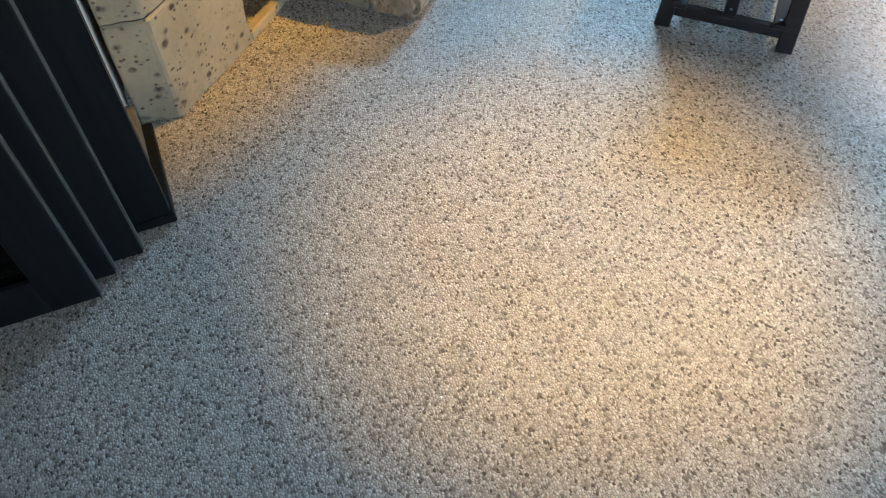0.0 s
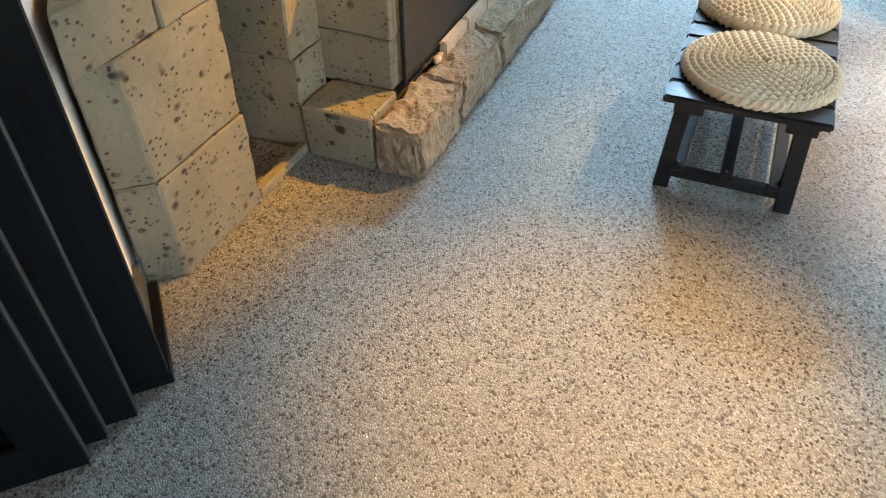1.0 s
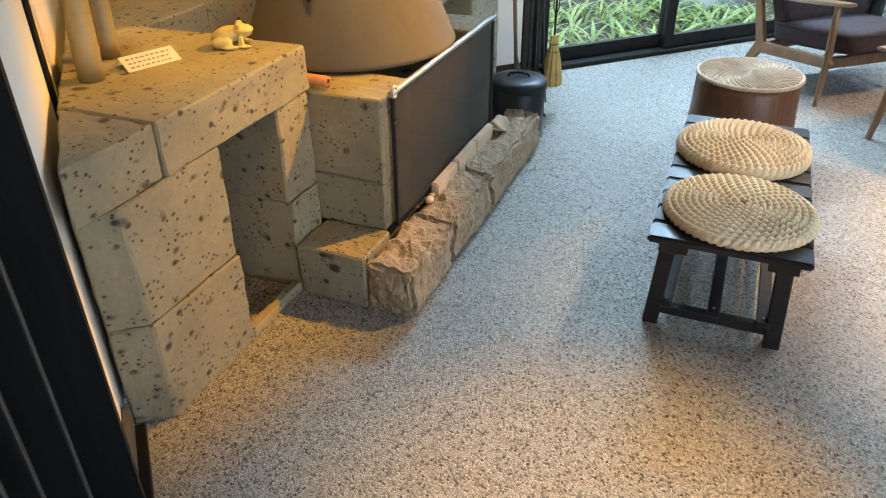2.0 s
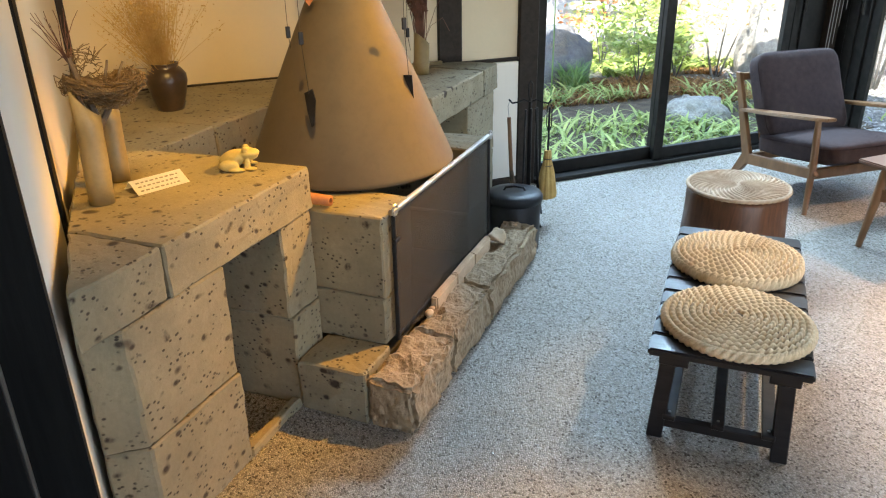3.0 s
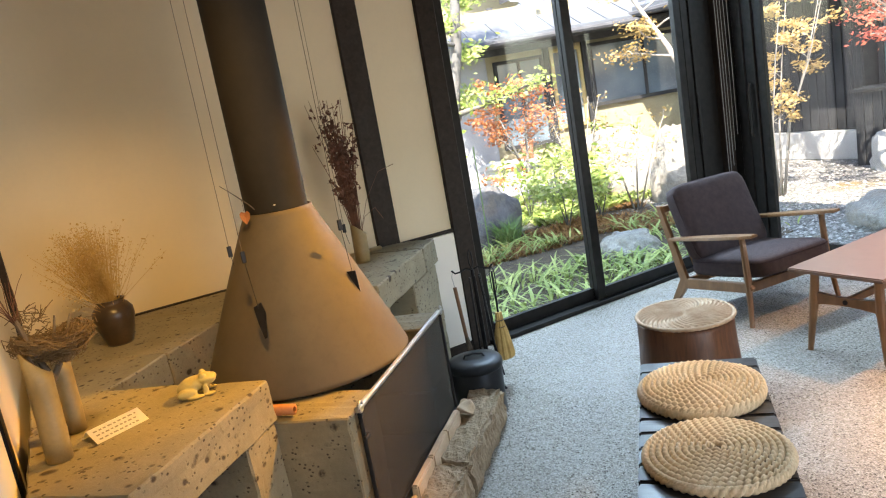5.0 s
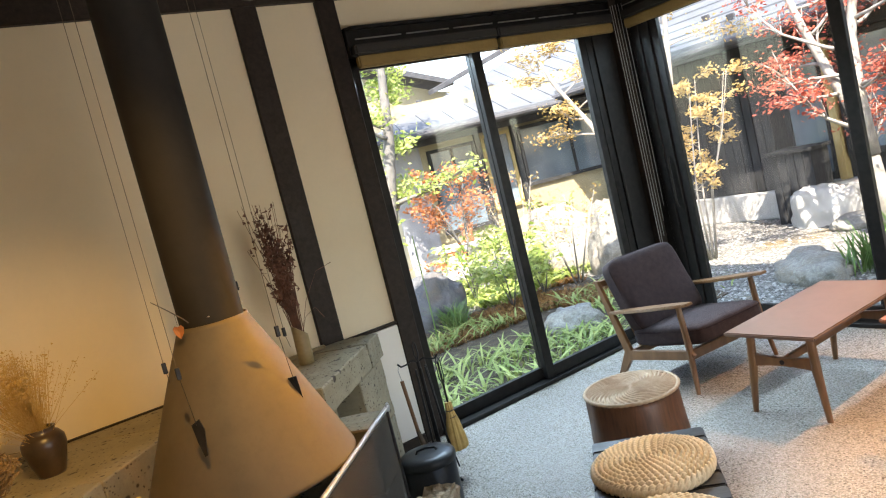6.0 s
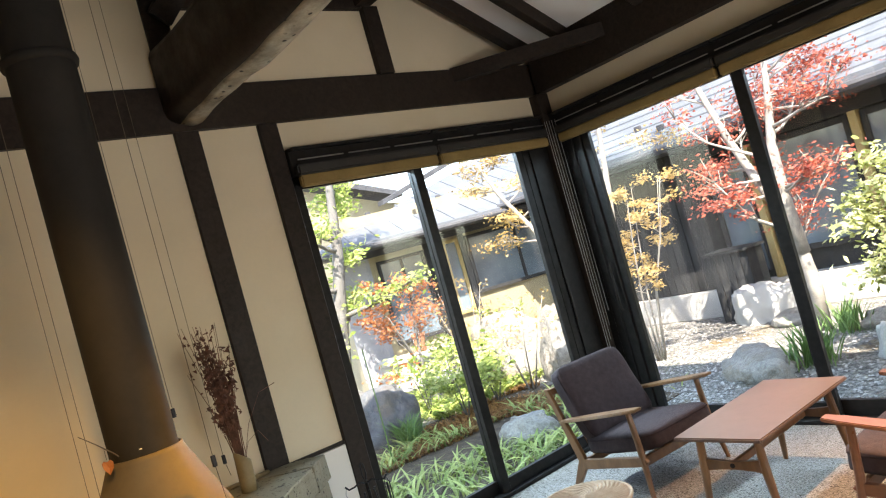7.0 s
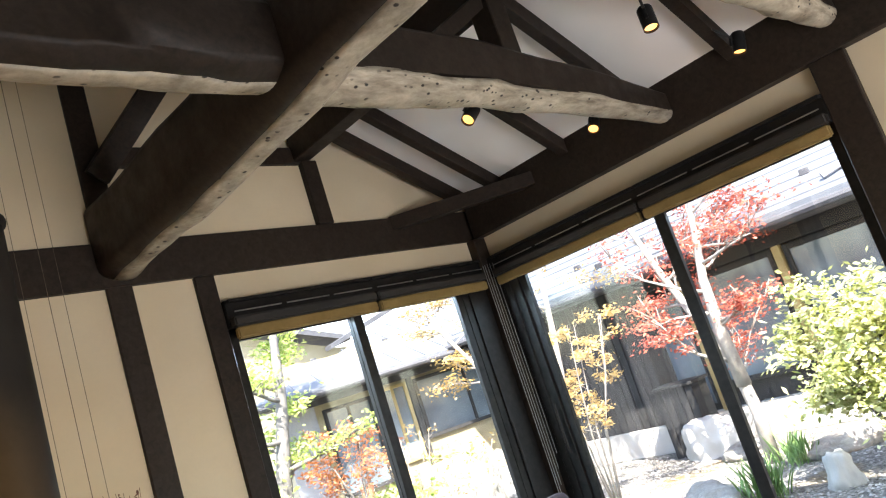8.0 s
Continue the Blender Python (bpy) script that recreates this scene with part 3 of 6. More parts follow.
win = S(thing("window_2", "wide dark-framed sliding glass window to the garden", ""), "", "window")
part("head_rail", B((5.0, 5.15, 1.185, 4.06, 2.49, 2.665), w=0.003), M_FRAME, win)
part("sill", B((5.0, 5.17, 1.185, 4.06, 0.0, 0.03), w=0.003), M_FRAME, win)
part("jamb_stack", B((5.02, 5.12, 3.82, 4.06, 0.03, 2.49), (5.005, 5.02, 3.90, 3.98, 0.03, 2.49), w=0.003), M_FRAME, win, "dark jamb with folded-back leaf stiles")
for y0, y1, x in ((2.40, 3.83, 5.06), (1.185, 2.51, 5.105)):
    leaf_ob = part("sliding_leaf", B((x - 0.02, x + 0.02, y0, y0 + 0.08, 0.03, 2.49), (x - 0.02, x + 0.02, y1 - 0.08, y1, 0.03, 2.49),
                   (x - 0.018, x + 0.018, y0 + 0.08, y1 - 0.08, 0.03, 0.14), (x - 0.018, x + 0.018, y0 + 0.08, y1 - 0.08, 2.41, 2.49), w=0.002), M_FRAME, win)
    pane = part("pane", B((x - 0.004, x + 0.004, y0 + 0.075, y1 - 0.075, 0.135, 2.415), w=0), M_GLASS, leaf_ob, "clear glass pane")
    pane.visible_shadow = False
part("handle", T([(5.0, 3.86, 0.95), (4.985, 3.86, 0.98), (4.985, 3.86, 1.32), (5.0, 3.86, 1.35)], 0.009, 8), M_PIPE, win, "dark steel pull handle")


def blind(axis, a, b, label):
    """A rolled-up blind under the window head. axis: 0 along x at the north wall, 1 along y at the east wall."""
    e = thing("roller_blind", label, "blind", "rolled-up window blinds")

    def bb(a0, a1, d0, d1, z0, z1):
        return (a0, a1, 4.09 - d1, 4.09 - d0, z0, z1) if axis == 0 else (5.0 - d1, 5.0 - d0, a0, a1, z0, z1)
    part("cassette", B(bb(a, b, 0.0, 0.07, 2.478, 2.545), w=0.012, seg=3), M_VALANCE, e)
    part("fabric", B(bb(a + 0.01, b - 0.01, 0.012, 0.06, 2.402, 2.475), w=0.010, seg=3), M_BLIND, e, "rolled ochre fabric")
    part("head_track", B(bb(a, b, 0.0, 0.05, 2.64, 2.66), w=0.002), M_FRAME, e)
    third = (b - a) / 3
    # bright strips standing in for daylight seen through the slit above the cassette
    for i in range(3):
        part("daylight_slit", B(bb(a + third * i + 0.02, a + third * (i + 1) - 0.02, 0.052, 0.058, 2.572, 2.580), w=0.001), M_STEEL, e, "bright strip standing in for the daylight slit above the blind")


blind(0, 2.575, 3.715, "rolled-up ochre roller blind under the window head")
blind(0, 3.725, 4.90, "rolled-up ochre roller blind under the window head")
blind(1, 2.52, 3.98, "rolled-up ochre roller blind under the window head")
blind(1, 1.19, 2.51, "rolled-up ochre roller blind under the window head")
cords = thing("blind_cords", "pale grey blind cords hanging in the window corner", "cord")
for i, (cx, cy) in enumerate(((4.90, 4.03), (4.915, 4.02), (4.93, 4.005), (4.945, 3.99), (4.955, 3.965))):
    part("cord", T([(cx, cy, 2.6), (cx + 0.004 * (i % 2), cy, 1.5), (cx, cy + 0.003, 0.5 + 0.12 * i)], 0.0022, 5), M_CORD, cords)

# ---- the sliding door leaves beside the camera, and the jamb ----
bm = bmesh.new()
prism(bm, [(-0.085, 1.464), (0.022, 1.464), (0.022, 1.496), (-0.085, 1.496)], 0.0, 3.70)
S(solo("door_jamb", bm, M_CHAR, "charcoal-painted timber door jamb"), "", "door frame")
S(solo("jamb_foot", B((-0.08, 0.030, 1.457, 1.83, 0.0, 0.028), w=0.003), M_CHAR, "low charcoal foot strip of the jamb"), "", "trim")
S(solo("jamb_trim", B((-0.018, 0.002, 1.50, 1.835, 0.03, 0.10), w=0.002), M_EDGE, "low charcoal foot strip of the wall"), "", "trim")
S(solo("wall_frame_strip", B((-0.11, -0.012, 2.352, 2.438, 0.0, 3.74), w=0.003), M_CHAR, "charcoal frame strip beside the white panel"), "", "trim")
for i, (x1, y0) in enumerate(((-0.067, 1.384), (-0.138, 1.345), (-0.18, 1.290))):
    d = S(thing("door_%d" % (i + 1), "open dark-framed sliding glass door leaf", ""), "", "door")
    y1 = y0 + 0.034
    part("stile", B((x1 - 0.11, x1, y0, y1, 0.004, 2.45), w=0.002), M_CHAR, d)
    part("edge_channel", B((x1 - 0.022, x1 + 0.004, y0 + 0.010, y1 - 0.010, 0.004, 2.45), w=0.001), M_EDGE, d, "grey metal edge channel")
    part("bottom_rail", B((-1.5, x1 - 0.11, y0, y1, 0.004, 0.12), w=0.002), M_CHAR, d)
    part("top_rail", B((-1.5, x1 - 0.11, y0, y1, 2.33, 2.45), w=0.002), M_CHAR, d)
    part("pane", B((-1.5, x1 - 0.11, y0 + 0.013, y0 + 0.021, 0.12, 2.33), w=0), M_DARKGLASS, d, "dark glass pane")
timber("door_header", "dark timber header over the sliding doors", (-2.1, 0.03, 1.25, 1.50, 2.46, 2.70))

# unseen board added outside to cut the direct sun through the south opening
S(solo("south_eave", B((-2.6, 5.6, -3.05, -2.72, 2.46, 2.58), w=0), M_TIMBER, "added unseen dark timber board cutting direct sun at the south window"), "", "eave")

# ---- the hearth in the corner (local axes turned by 45 degrees) ----
hearth = thing("fireplace", "corner fireplace of pitted beige tuff blocks with stone shelves", "fireplace", m=R45)


def stone(name, poly, z0, z1, material=M_TUFF, amp=0.005, cuts=8, label=""):
    bm = bmesh.new()
    prism(bm, poly, z0, z1)
    bev(bm, 0.006, 1)
    if cuts:
        big = [e for e in bm.edges if e.calc_length() > 0.08]
        bmesh.ops.subdivide_edges(bm, edges=big, cuts=cuts, use_grid_fill=True)
    jitter(bm, amp * 0.7, 9, poly[0][0] * 7 + z0)
    jitter(bm, amp * 0.8, 31, poly[0][0] * 3 + z0)
    return part(name, bm, material, hearth, label)


def rect(u0, u1, w0, w1):
    return [(u0, w0), (u1, w0), (u1, w1), (u0, w1)]


# near shelf slabs, pillar and piers
stone("shelf_slab", [(1.245, 1.222), (1.541, 1.222), (1.541, 1.53)], 0.69, 0.838)
stone("shelf_slab", [(1.549, 1.222), (2.256, 1.222), (2.256, 1.884), (1.90, 1.884), (1.549, 1.54)], 0.69, 0.838)
stone("pillar_block", [(1.38, 1.224), (1.765, 1.224), (1.765, 1.765), (1.31, 1.31)], 0.334, 0.687)
stone("pillar_block", [(1.385, 1.222), (1.77, 1.222), (1.77, 1.77), (1.315, 1.315)], 0.0, 0.328)
stone("pier_block", rect(2.06, 2.245, 1.226, 1.88), 0.355, 0.687)
stone("pier_block", rect(2.072, 2.245, 1.223, 1.88), 0.0, 0.350)
# recess blocks in darker tuff, painting in the shade of the log recess
stone("recess_block", [(1.78, 1.62), (2.07, 1.62), (2.07, 1.85), (1.9, 1.85)], 0.0, 0.34, M_TUFF_SOOT_SHADE)
stone("recess_block", [(1.78, 1.62), (2.06, 1.62), (2.06, 1.85), (1.9, 1.85)], 0.345, 0.687, M_TUFF_SOOT_SHADE)
stone("hearth_strip", rect(1.772, 2.07, 1.222, 1.262), 0.0, 0.035, M_TUFF, 0.004, 5, "low tuff edging at the foot of the log recess")
# back shelf
for a, b in ((1.93, 2.62), (2.628, 3.20), (3.208, 3.90)):
    lo_a, lo_b = min(a, 5.81 - a) - 0.02, min(b, 5.81 - b) - 0.02
    poly = [(a, 1.888), (b, 1.888)]
    poly += [(b, lo_b)] if lo_b > 1.9 else []
    if a < 2.905 < b:
        poly.append((2.905, 2.885))
    poly += [(a, lo_a)] if lo_a > 1.9 else []
    if len(poly) > 2:
        stone("back_shelf_slab", poly, 0.62, 0.832, cuts=3)
        stone("back_wall_block", poly, 0.0, 0.614, M_TUFF_SOOT_SHADE, cuts=2)
# far shelf and its pillar
stone("shelf_slab", rect(3.355, 4.10, 1.235, 1.884), 0.69, 0.835)
stone("shelf_slab", [(4.107, 1.235), (4.35, 1.235), (4.35, 1.47), (4.107, 1.71)], 0.69, 0.835)
stone("pillar_block", [(3.87, 1.245), (4.31, 1.245), (4.31, 1.50), (3.87, 1.75)], 0.345, 0.687)
stone("pillar_block", [(3.87, 1.245), (4.31, 1.245), (4.31, 1.50), (3.87, 1.75)], 0.0, 0.340)
stone("pier_block", rect(3.375, 3.52, 1.26, 1.88), 0.0, 0.687)
# firebox
stone("firebox_block", rect(2.262, 2.50, 0.968, 1.884), 0.382, 0.68)
stone("firebox_block", rect(2.265, 2.50, 0.972, 1.884), 0.19, 0.377)
stone("firebox_block", rect(3.13, 3.365, 0.975, 1.884), 0.382, 0.68)
stone("firebox_block", rect(3.13, 3.365, 0.978, 1.884), 0.0, 0.377)
stone("hearth_bed", rect(2.25, 3.36, 0.97, 1.884), 0.0, 0.16, M_TUFF_SOOT_SHADE)
stone("step_block", rect(2.058, 2.262, 0.958, 1.217), 0.0, 0.197, amp=0.006)
bm = bmesh.new()
prism(bm, rect(2.51, 3.12, 1.0, 1.87), 0.165, 0.185)
bmesh.ops.subdivide_edges(bm, edges=bm.edges[:], cuts=10, use_grid_fill=True)
jitter(bm, 0.015, 12)
part("ash_bed", bm, M_ASH, hearth, "grey ash on the firebox floor")
# rough front kerb in three stones
for a, b in ((2.055, 2.42), (2.428, 2.86), (2.868, 3.60)):
    bm = bmesh.new()
    prism(bm, rect(a, b, 0.778, 0.953), 0.0, 0.180)
    bev(bm, 0.016, 2)
    bmesh.ops.subdivide_edges(bm, edges=[e for e in bm.edges if e.calc_length() > 0.05], cuts=14, use_grid_fill=True)
    for v in bm.verts:
        d = noise.noise_vector(v.co * 11) * 0.016 + noise.noise_vector(v.co * 34) * 0.011
        d.z *= 1.2 if v.co.z > 0.1 else 0.1
        v.co += d
        v.co.z = max(v.co.z, 0.0)
    part("kerb_stone", bm, M_KERB, hearth, "rough-hewn brown front kerb stone")
for i in range(3):
    u = 2.60 + i * 0.222
    bm = B((u, u + 0.214, 0.912, 0.942, 0.150, 0.232 + 0.006 * (i % 2)), w=0.006, seg=2)
    jitter(bm, 0.004, 20, i)
    part("firebrick", bm, M_FIREBRICK, hearth)
for i, (u, w_, r) in enumerate(((3.31, 0.895, 0.050), (3.40, 0.93, 0.03), (2.54, 0.925, 0.02), (2.58, 0.93, 0.014))):
    bm = bmesh.new()
    bmesh.ops.create_icosphere(bm, subdivisions=3, radius=r)
    for v in bm.verts:
        v.co = Vector((v.co.x * 1.2, v.co.y * 0.8, v.co.z * 0.62))
    jitter(bm, r * 0.55, 14, i)
    bmesh.ops.translate(bm, verts=bm.verts[:], vec=(u, w_, 0.18 + r * 0.6))
    solo("loose_stone", bm, M_FIREBRICK, "pale loose stone lying on the hearth kerb", "stone", m=R45, smooth=True)
rnd = random.Random(5)
bm = bmesh.new()
for i in range(260):
    if i < 130:
        p = Vector((rnd.uniform(1.80, 2.04), rnd.uniform(1.30, 1.60), 0.004))
    else:
        p = Vector((rnd.uniform(2.45, 3.2), rnd.uniform(0.935, 0.955), 0.185))
    a, s_ = rnd.uniform(0, 6.28), rnd.uniform(0.006, 0.018)
    q = [p + Vector((math.cos(a + b) * s_, math.sin(a + b) * s_ * 0.5, rnd.uniform(0, 0.012))) for b in (0, 1.9, 3.6)]
    bm.faces.new([bm.verts.new(c) for c in q])
solo("leaf_litter", bm, M_ASH, "dry brown leaf litter in the log recess", "litter", kind="stuff", m=R45)

# fire screen
fs = thing("fire_screen", "smoked mesh fire screen in a slim steel frame", "fire screen", m=R45)
part("mesh_panel", B((2.325, 3.315, 0.950, 0.954, 0.215, 0.685), w=0), M_SCREEN, fs, "dark smoked mesh panel")
part("top_rail", T([(2.29, 0.945, 0.695), (3.345, 0.945, 0.695)], 0.011, 10), M_STEEL, fs, "brushed steel top rail")
for u in (2.31, 3.325):
    part("side_rail", T([(u, 0.948, 0.20), (u, 0.948, 0.70)], 0.008, 8), M_IRON, fs)
    bm = bmesh.new()
    ring = [(u + 0.017 * math.cos(a * math.pi / 8), 0.940, 0.698 + 0.017 * math.sin(a * math.pi / 8)) for a in range(17)]
    part("end_ring", tube(bm, ring, 0.005, 6), M_STEEL, fs)
part("bottom_rail", B((2.32, 3.32, 0.946, 0.956, 0.205, 0.218), w=0.001), M_IRON, fs)
part("latch", B((2.295, 2.335, 0.935, 0.947, 0.58, 0.595), w=0.002), M_IRON, fs)

# hood and flue
hd = thing("fireplace_hood", "brown enamelled conical fireplace hood with a dark flue", "fireplace hood", m=R45 @ pose(2.807, 1.362, 0))
prof = [(0.409, 0.695), (0.412, 0.70), (0.408, 0.712)]
for i in range(1, 15):
    f = i / 14
    prof.append((0.408 + (0.140 - 0.408) * f + 0.004 * math.sin(math.pi * f), 0.712 + (1.315 - 0.712) * f))
prof += [(0.137, 1.333), (0.128, 1.333)]
inner = [(r - 0.006, z) for r, z in prof[::-1][2:]]
part("cone", L(prof + inner + [prof[0]], 64), M_HOOD, hd, "brown enamelled cone", smooth=True)
part("flue", L([(0.122, 1.32), (0.122, 2.84), (0.122, 4.62), (0.0, 4.62)], 48), M_PIPE, hd, "charcoal steel flue pipe", smooth=True)
part("flue_ring", L([(0.122, 2.815), (0.133, 2.82), (0.137, 2.835), (0.133, 2.85), (0.122, 2.855)], 48), M_PIPE, hd, smooth=True)
for a in range(3):
    t_ = a * 2.1 + 3.6
    part("rivet", L([(0.006, 0), (0.004, 0.003), (0, 0.004)], 8, (0.139 * math.cos(t_), 0.139 * math.sin(t_), 1.36)), M_STEEL, hd)


# bamboo blow pipe lying on the firebox wall
bm = bmesh.new()
lathe(bm, [(0.010, 0), (0.019, 0), (0.020, 0.08), (0.022, 0.083), (0.020, 0.086), (0.020, 0.30), (0.010, 0.30), (0.010, 0.0)], 16)
solo("blow_pipe", bm, M_LEAFHEART, "short orange bamboo blow pipe lying on the stone", "pipe", m=R45 @ pose(2.300, 1.178, 0.706) @ pose(0, 0, 0, -90, 0, 0) @ pose(0, 0, 0), smooth=True)


# hanging mobiles in front of the hood
def mobile(x, y, ztop, zclip, zend, orn, label):
    e = thing("hanging_mobile", label, "mobile", "mobiles hanging round the hood")
    part("wire", T([(x, y, ztop), (x, y, zclip)], 0.0012, 5), M_TWIG, e)
    part("clip", B((x - 0.008, x + 0.008, y - 0.006, y + 0.006, zclip - 0.03, zclip + 0.012), w=0.002), M_IRON, e, "small dark wire clip")
    part("lower_wire", T([(x, y, zclip - 0.02), (x + 0.012, y, zend + 0.08)], 0.0012, 5), M_IRON, e)
    if orn:
        bm = bmesh.new()
        pts = [(-0.018, 0, 0.085), (0.012, 0, 0.10), (0.022, 0, 0.06), (0.008, 0, -0.03), (-0.002, 0, -0.035), (-0.012, 0, 0.02)] if orn == 1 else [(-0.022, 0, 0.09), (0.012, 0, 0.09), (0.016, 0, 0.0), (0.028, 0, -0.045)]
        f = bm.faces.new([bm.verts.new(p) for p in pts])
        r = bmesh.ops.extrude_face_region(bm, geom=[f])
        bmesh.ops.translate(bm, verts=[v for v in r["geom"] if isinstance(v, bmesh.types.BMVert)], vec=(0, 0.006, 0))
        bmesh.ops.rotate(bm, verts=bm.verts[:], cent=(0, 0, 0), matrix=Matrix.Rotation(radians(-35), 3, "Z"))
        bmesh.ops.translate(bm, verts=bm.verts[:], vec=(x + 0.012, y, zend))
        part("pendant", bm, M_IRON, e, "dark weathered metal pendant")
    return e


mobile(0.783, 2.647, 4.175, 1.235, 0.955, 1, "thin wire with a weathered dark pendant before the hood")
mobile(1.183, 2.724, 4.385, 1.25, 0.965, 2, "thin wire with a dark pointed pendant before the hood")
mobile(0.803, 2.94, 4.17, 1.22, 1.0, 0, "thin wire with a dark clip beside the hood")
mobile(1.289, 3.40, 4.43, 1.40, 1.30, 0, "thin wire hanging behind the hood")
mobile(1.46, 3.43, 4.50, 1.12, 0.95, 0, "thin wire hanging behind the hood")
hl = thing("leaf_twig", "bent twig with a dried orange heart-shaped leaf", "dried twig")
part("twig", T([(0.80, 2.84, 1.47), (0.85, 2.86, 1.425), (0.90, 2.87, 1.375), (0.935, 2.90, 1.335)], [0.0015, 0.002, 0.0025, 0.003], 5), M_TWIG, hl)
part("stalk", T([(0.872, 2.86, 1.40), (0.872, 2.86, 1.36)], 0.001, 4), M_TWIG, hl)
bm = bmesh.new()
pts = [(0.0, 0.028 * 1.0), (0.012, 0.034), (0.021, 0.024), (0.018, 0.005), (0.0, -0.018), (-0.018, 0.005), (-0.021, 0.024), (-0.012, 0.034)]
vs = [bm.verts.new((0.872 + a * 0.8, 2.86 - a * 0.6, 1.325 + b)) for a, b in pts]
mid_v = bm.verts.new((0.875, 2.864, 1.332))
for i in range(8):
    bm.faces.new((vs[i], vs[(i + 1) % 8], mid_v))
part("leaf", bm, M_LEAFHEART, hl, "dried orange heart-shaped leaf")


# ---- things on the stone shelves ----
def bamboo(x, y, z, h, r, lean, label, slant=0.06):
    e = thing("bamboo_vase", label, "vase", "bamboo vases", m=pose(x, y, z, 0, lean, 0))
    bm = bmesh.new()
    n = 24
    rows = []
    for rad, hh, sl in ((r * 0.98, 0, 0), (r, h * 0.2, 0), (r * 1.04, h * 0.27, 0), (r, h * 0.29, 0), (r, h * 0.7, 0), (r, h, slant), (r * 0.8, h, slant), (r * 0.78, h * 0.35, 0)):
        rows.append([bm.verts.new((rad * math.cos(2 * math.pi * j / n), rad * math.sin(2 * math.pi * j / n), hh - sl * 0.5 * (1 + math.cos(2 * math.pi * j / n)))) for j in range(n)])
    for a, b in zip(rows, rows[1:]):
        for j in range(n):
            bm.faces.new((a[j], a[(j + 1) % n], b[(j + 1) % n], b[j]))
    bm.faces.new(rows[0][::-1]), bm.faces.new(rows[-1])
    part("culm", bm, M_BAMBOO, e, smooth=True)
    return e


bamboo(0.095, 2.38, 0.838, 0.325, 0.036, 1.5, "slant-cut pale bamboo vase on the stone shelf", 0.07)
bamboo(0.150, 2.585, 0.838, 0.275, 0.031, 1, "slant-cut golden bamboo vase on the stone shelf", 0.05)
tall = bamboo(1.688, 3.846, 0.835, 0.215, 0.042, 2, "bamboo vase with tall dried flower stems")

nest = thing("bird_nest", "woven bird nest held by driftwood over the bamboo vases", "bird nest")
rnd = random.Random(11)
bm = bmesh.new()
NC = Vector((0.162, 2.44, 1.160))
for i in range(700):
    a0, da = rnd.uniform(0, 6.28), rnd.uniform(0.3, 1.3)
    rr, zz = rnd.uniform(0.042, 0.098) + abs(rnd.gauss(0, 0.006)), rnd.uniform(-0.05, 0.032)
    rr -= 0.03 * max(0, -zz / 0.035)
    pts = [NC + Vector((math.cos(a0 + da * q / 4) * rr * 1.15 + rnd.uniform(-0.006, 0.006), math.sin(a0 + da * q / 4) * rr + rnd.uniform(-0.006, 0.006), zz + 0.018 * math.sin(a0 * 2 + q) * rnd.random() + rnd.uniform(-0.008, 0.008))) for q in range(5)]
    tube(bm, pts, rnd.uniform(0.0009, 0.0018), 3)
tagged(part("woven_grass", bm, M_NEST, nest), kind="stuff")
bm = bmesh.new()
for i in range(60):
    p = NC + Vector((rnd.uniform(-0.08, -0.01), rnd.uniform(-0.03, 0.05), rnd.uniform(0.02, 0.10)))
    d = Vector((rnd.uniform(-1, 1), rnd.uniform(-1, 1), rnd.uniform(-0.4, 1))).normalized() * rnd.uniform(0.02, 0.06)
    tube(bm, [p, p + d * 0.5 + Vector((0, 0, 0.004)), p + d], 0.0014, 3)
tagged(part("dry_tuft", bm, M_NEST, nest), kind="stuff")
dw = thing("driftwood_branch", "forked grey driftwood branch standing in the bamboo vase", "branch")
for pts, r0 in (([(0.10, 2.38, 0.97), (0.13, 2.39, 1.08), (0.11, 2.40, 1.14), (0.085, 2.41, 1.25)], 0.013), ([(0.125, 2.388, 1.05), (0.165, 2.41, 1.11), (0.19, 2.43, 1.14)], 0.011), ([(0.122, 2.388, 1.06), (0.10, 2.38, 1.11), (0.09, 2.38, 1.15)], 0.009), ([(0.19, 2.43, 1.16), (0.22, 2.45, 1.225)], 0.006), ([(0.16, 2.42, 1.16), (0.18, 2.43, 1.235)], 0.006)):
    part("limb", T(pts, [r0 * (1 - 0.5 * i / (len(pts) - 1)) for i in range(len(pts))], 7), M_TWIG, dw)
bm = bmesh.new()
for i in range(14):
    p = Vector((0.085, 2.41, 1.23))
    pts = [p]
    d = Vector((rnd.uniform(-0.5, 0.3), rnd.uniform(-0.3, 0.4), 1)).normalized()
    for q in range(4):
        d = (d + Vector((rnd.uniform(-0.3, 0.3), rnd.uniform(-0.3, 0.3), 0))).normalized()
        pts.append(pts[-1] + d * rnd.uniform(0.02, 0.05))
    for v_ in pts:
        v_.x = max(v_.x, 0.0)
    tube(bm, pts, [0.0016, 0.0014, 0.0012, 0.001, 0.0008], 3)
tagged(part("dry_sprigs", bm, M_DRYSTEM, dw, "thin dry sprigs"), kind="stuff")

# tent card with unreadable lines of writing
card = thing("tent_card", "small white folded card with handwritten lines", "card", m=pose(0.250, 2.478, 0.838, 0, 0, 25) @ Matrix.Diagonal((1.38, 1.9, 0.66, 1)))
bm = bmesh.new()
vs = [bm.verts.new(p) for p in ((-0.062, -0.028, 0.001), (0.062, -0.028, 0.001), (0.062, 0.0, 0.05), (-0.062, 0.0, 0.05), (-0.062, 0.02, 0.001), (0.062, 0.02, 0.001))]
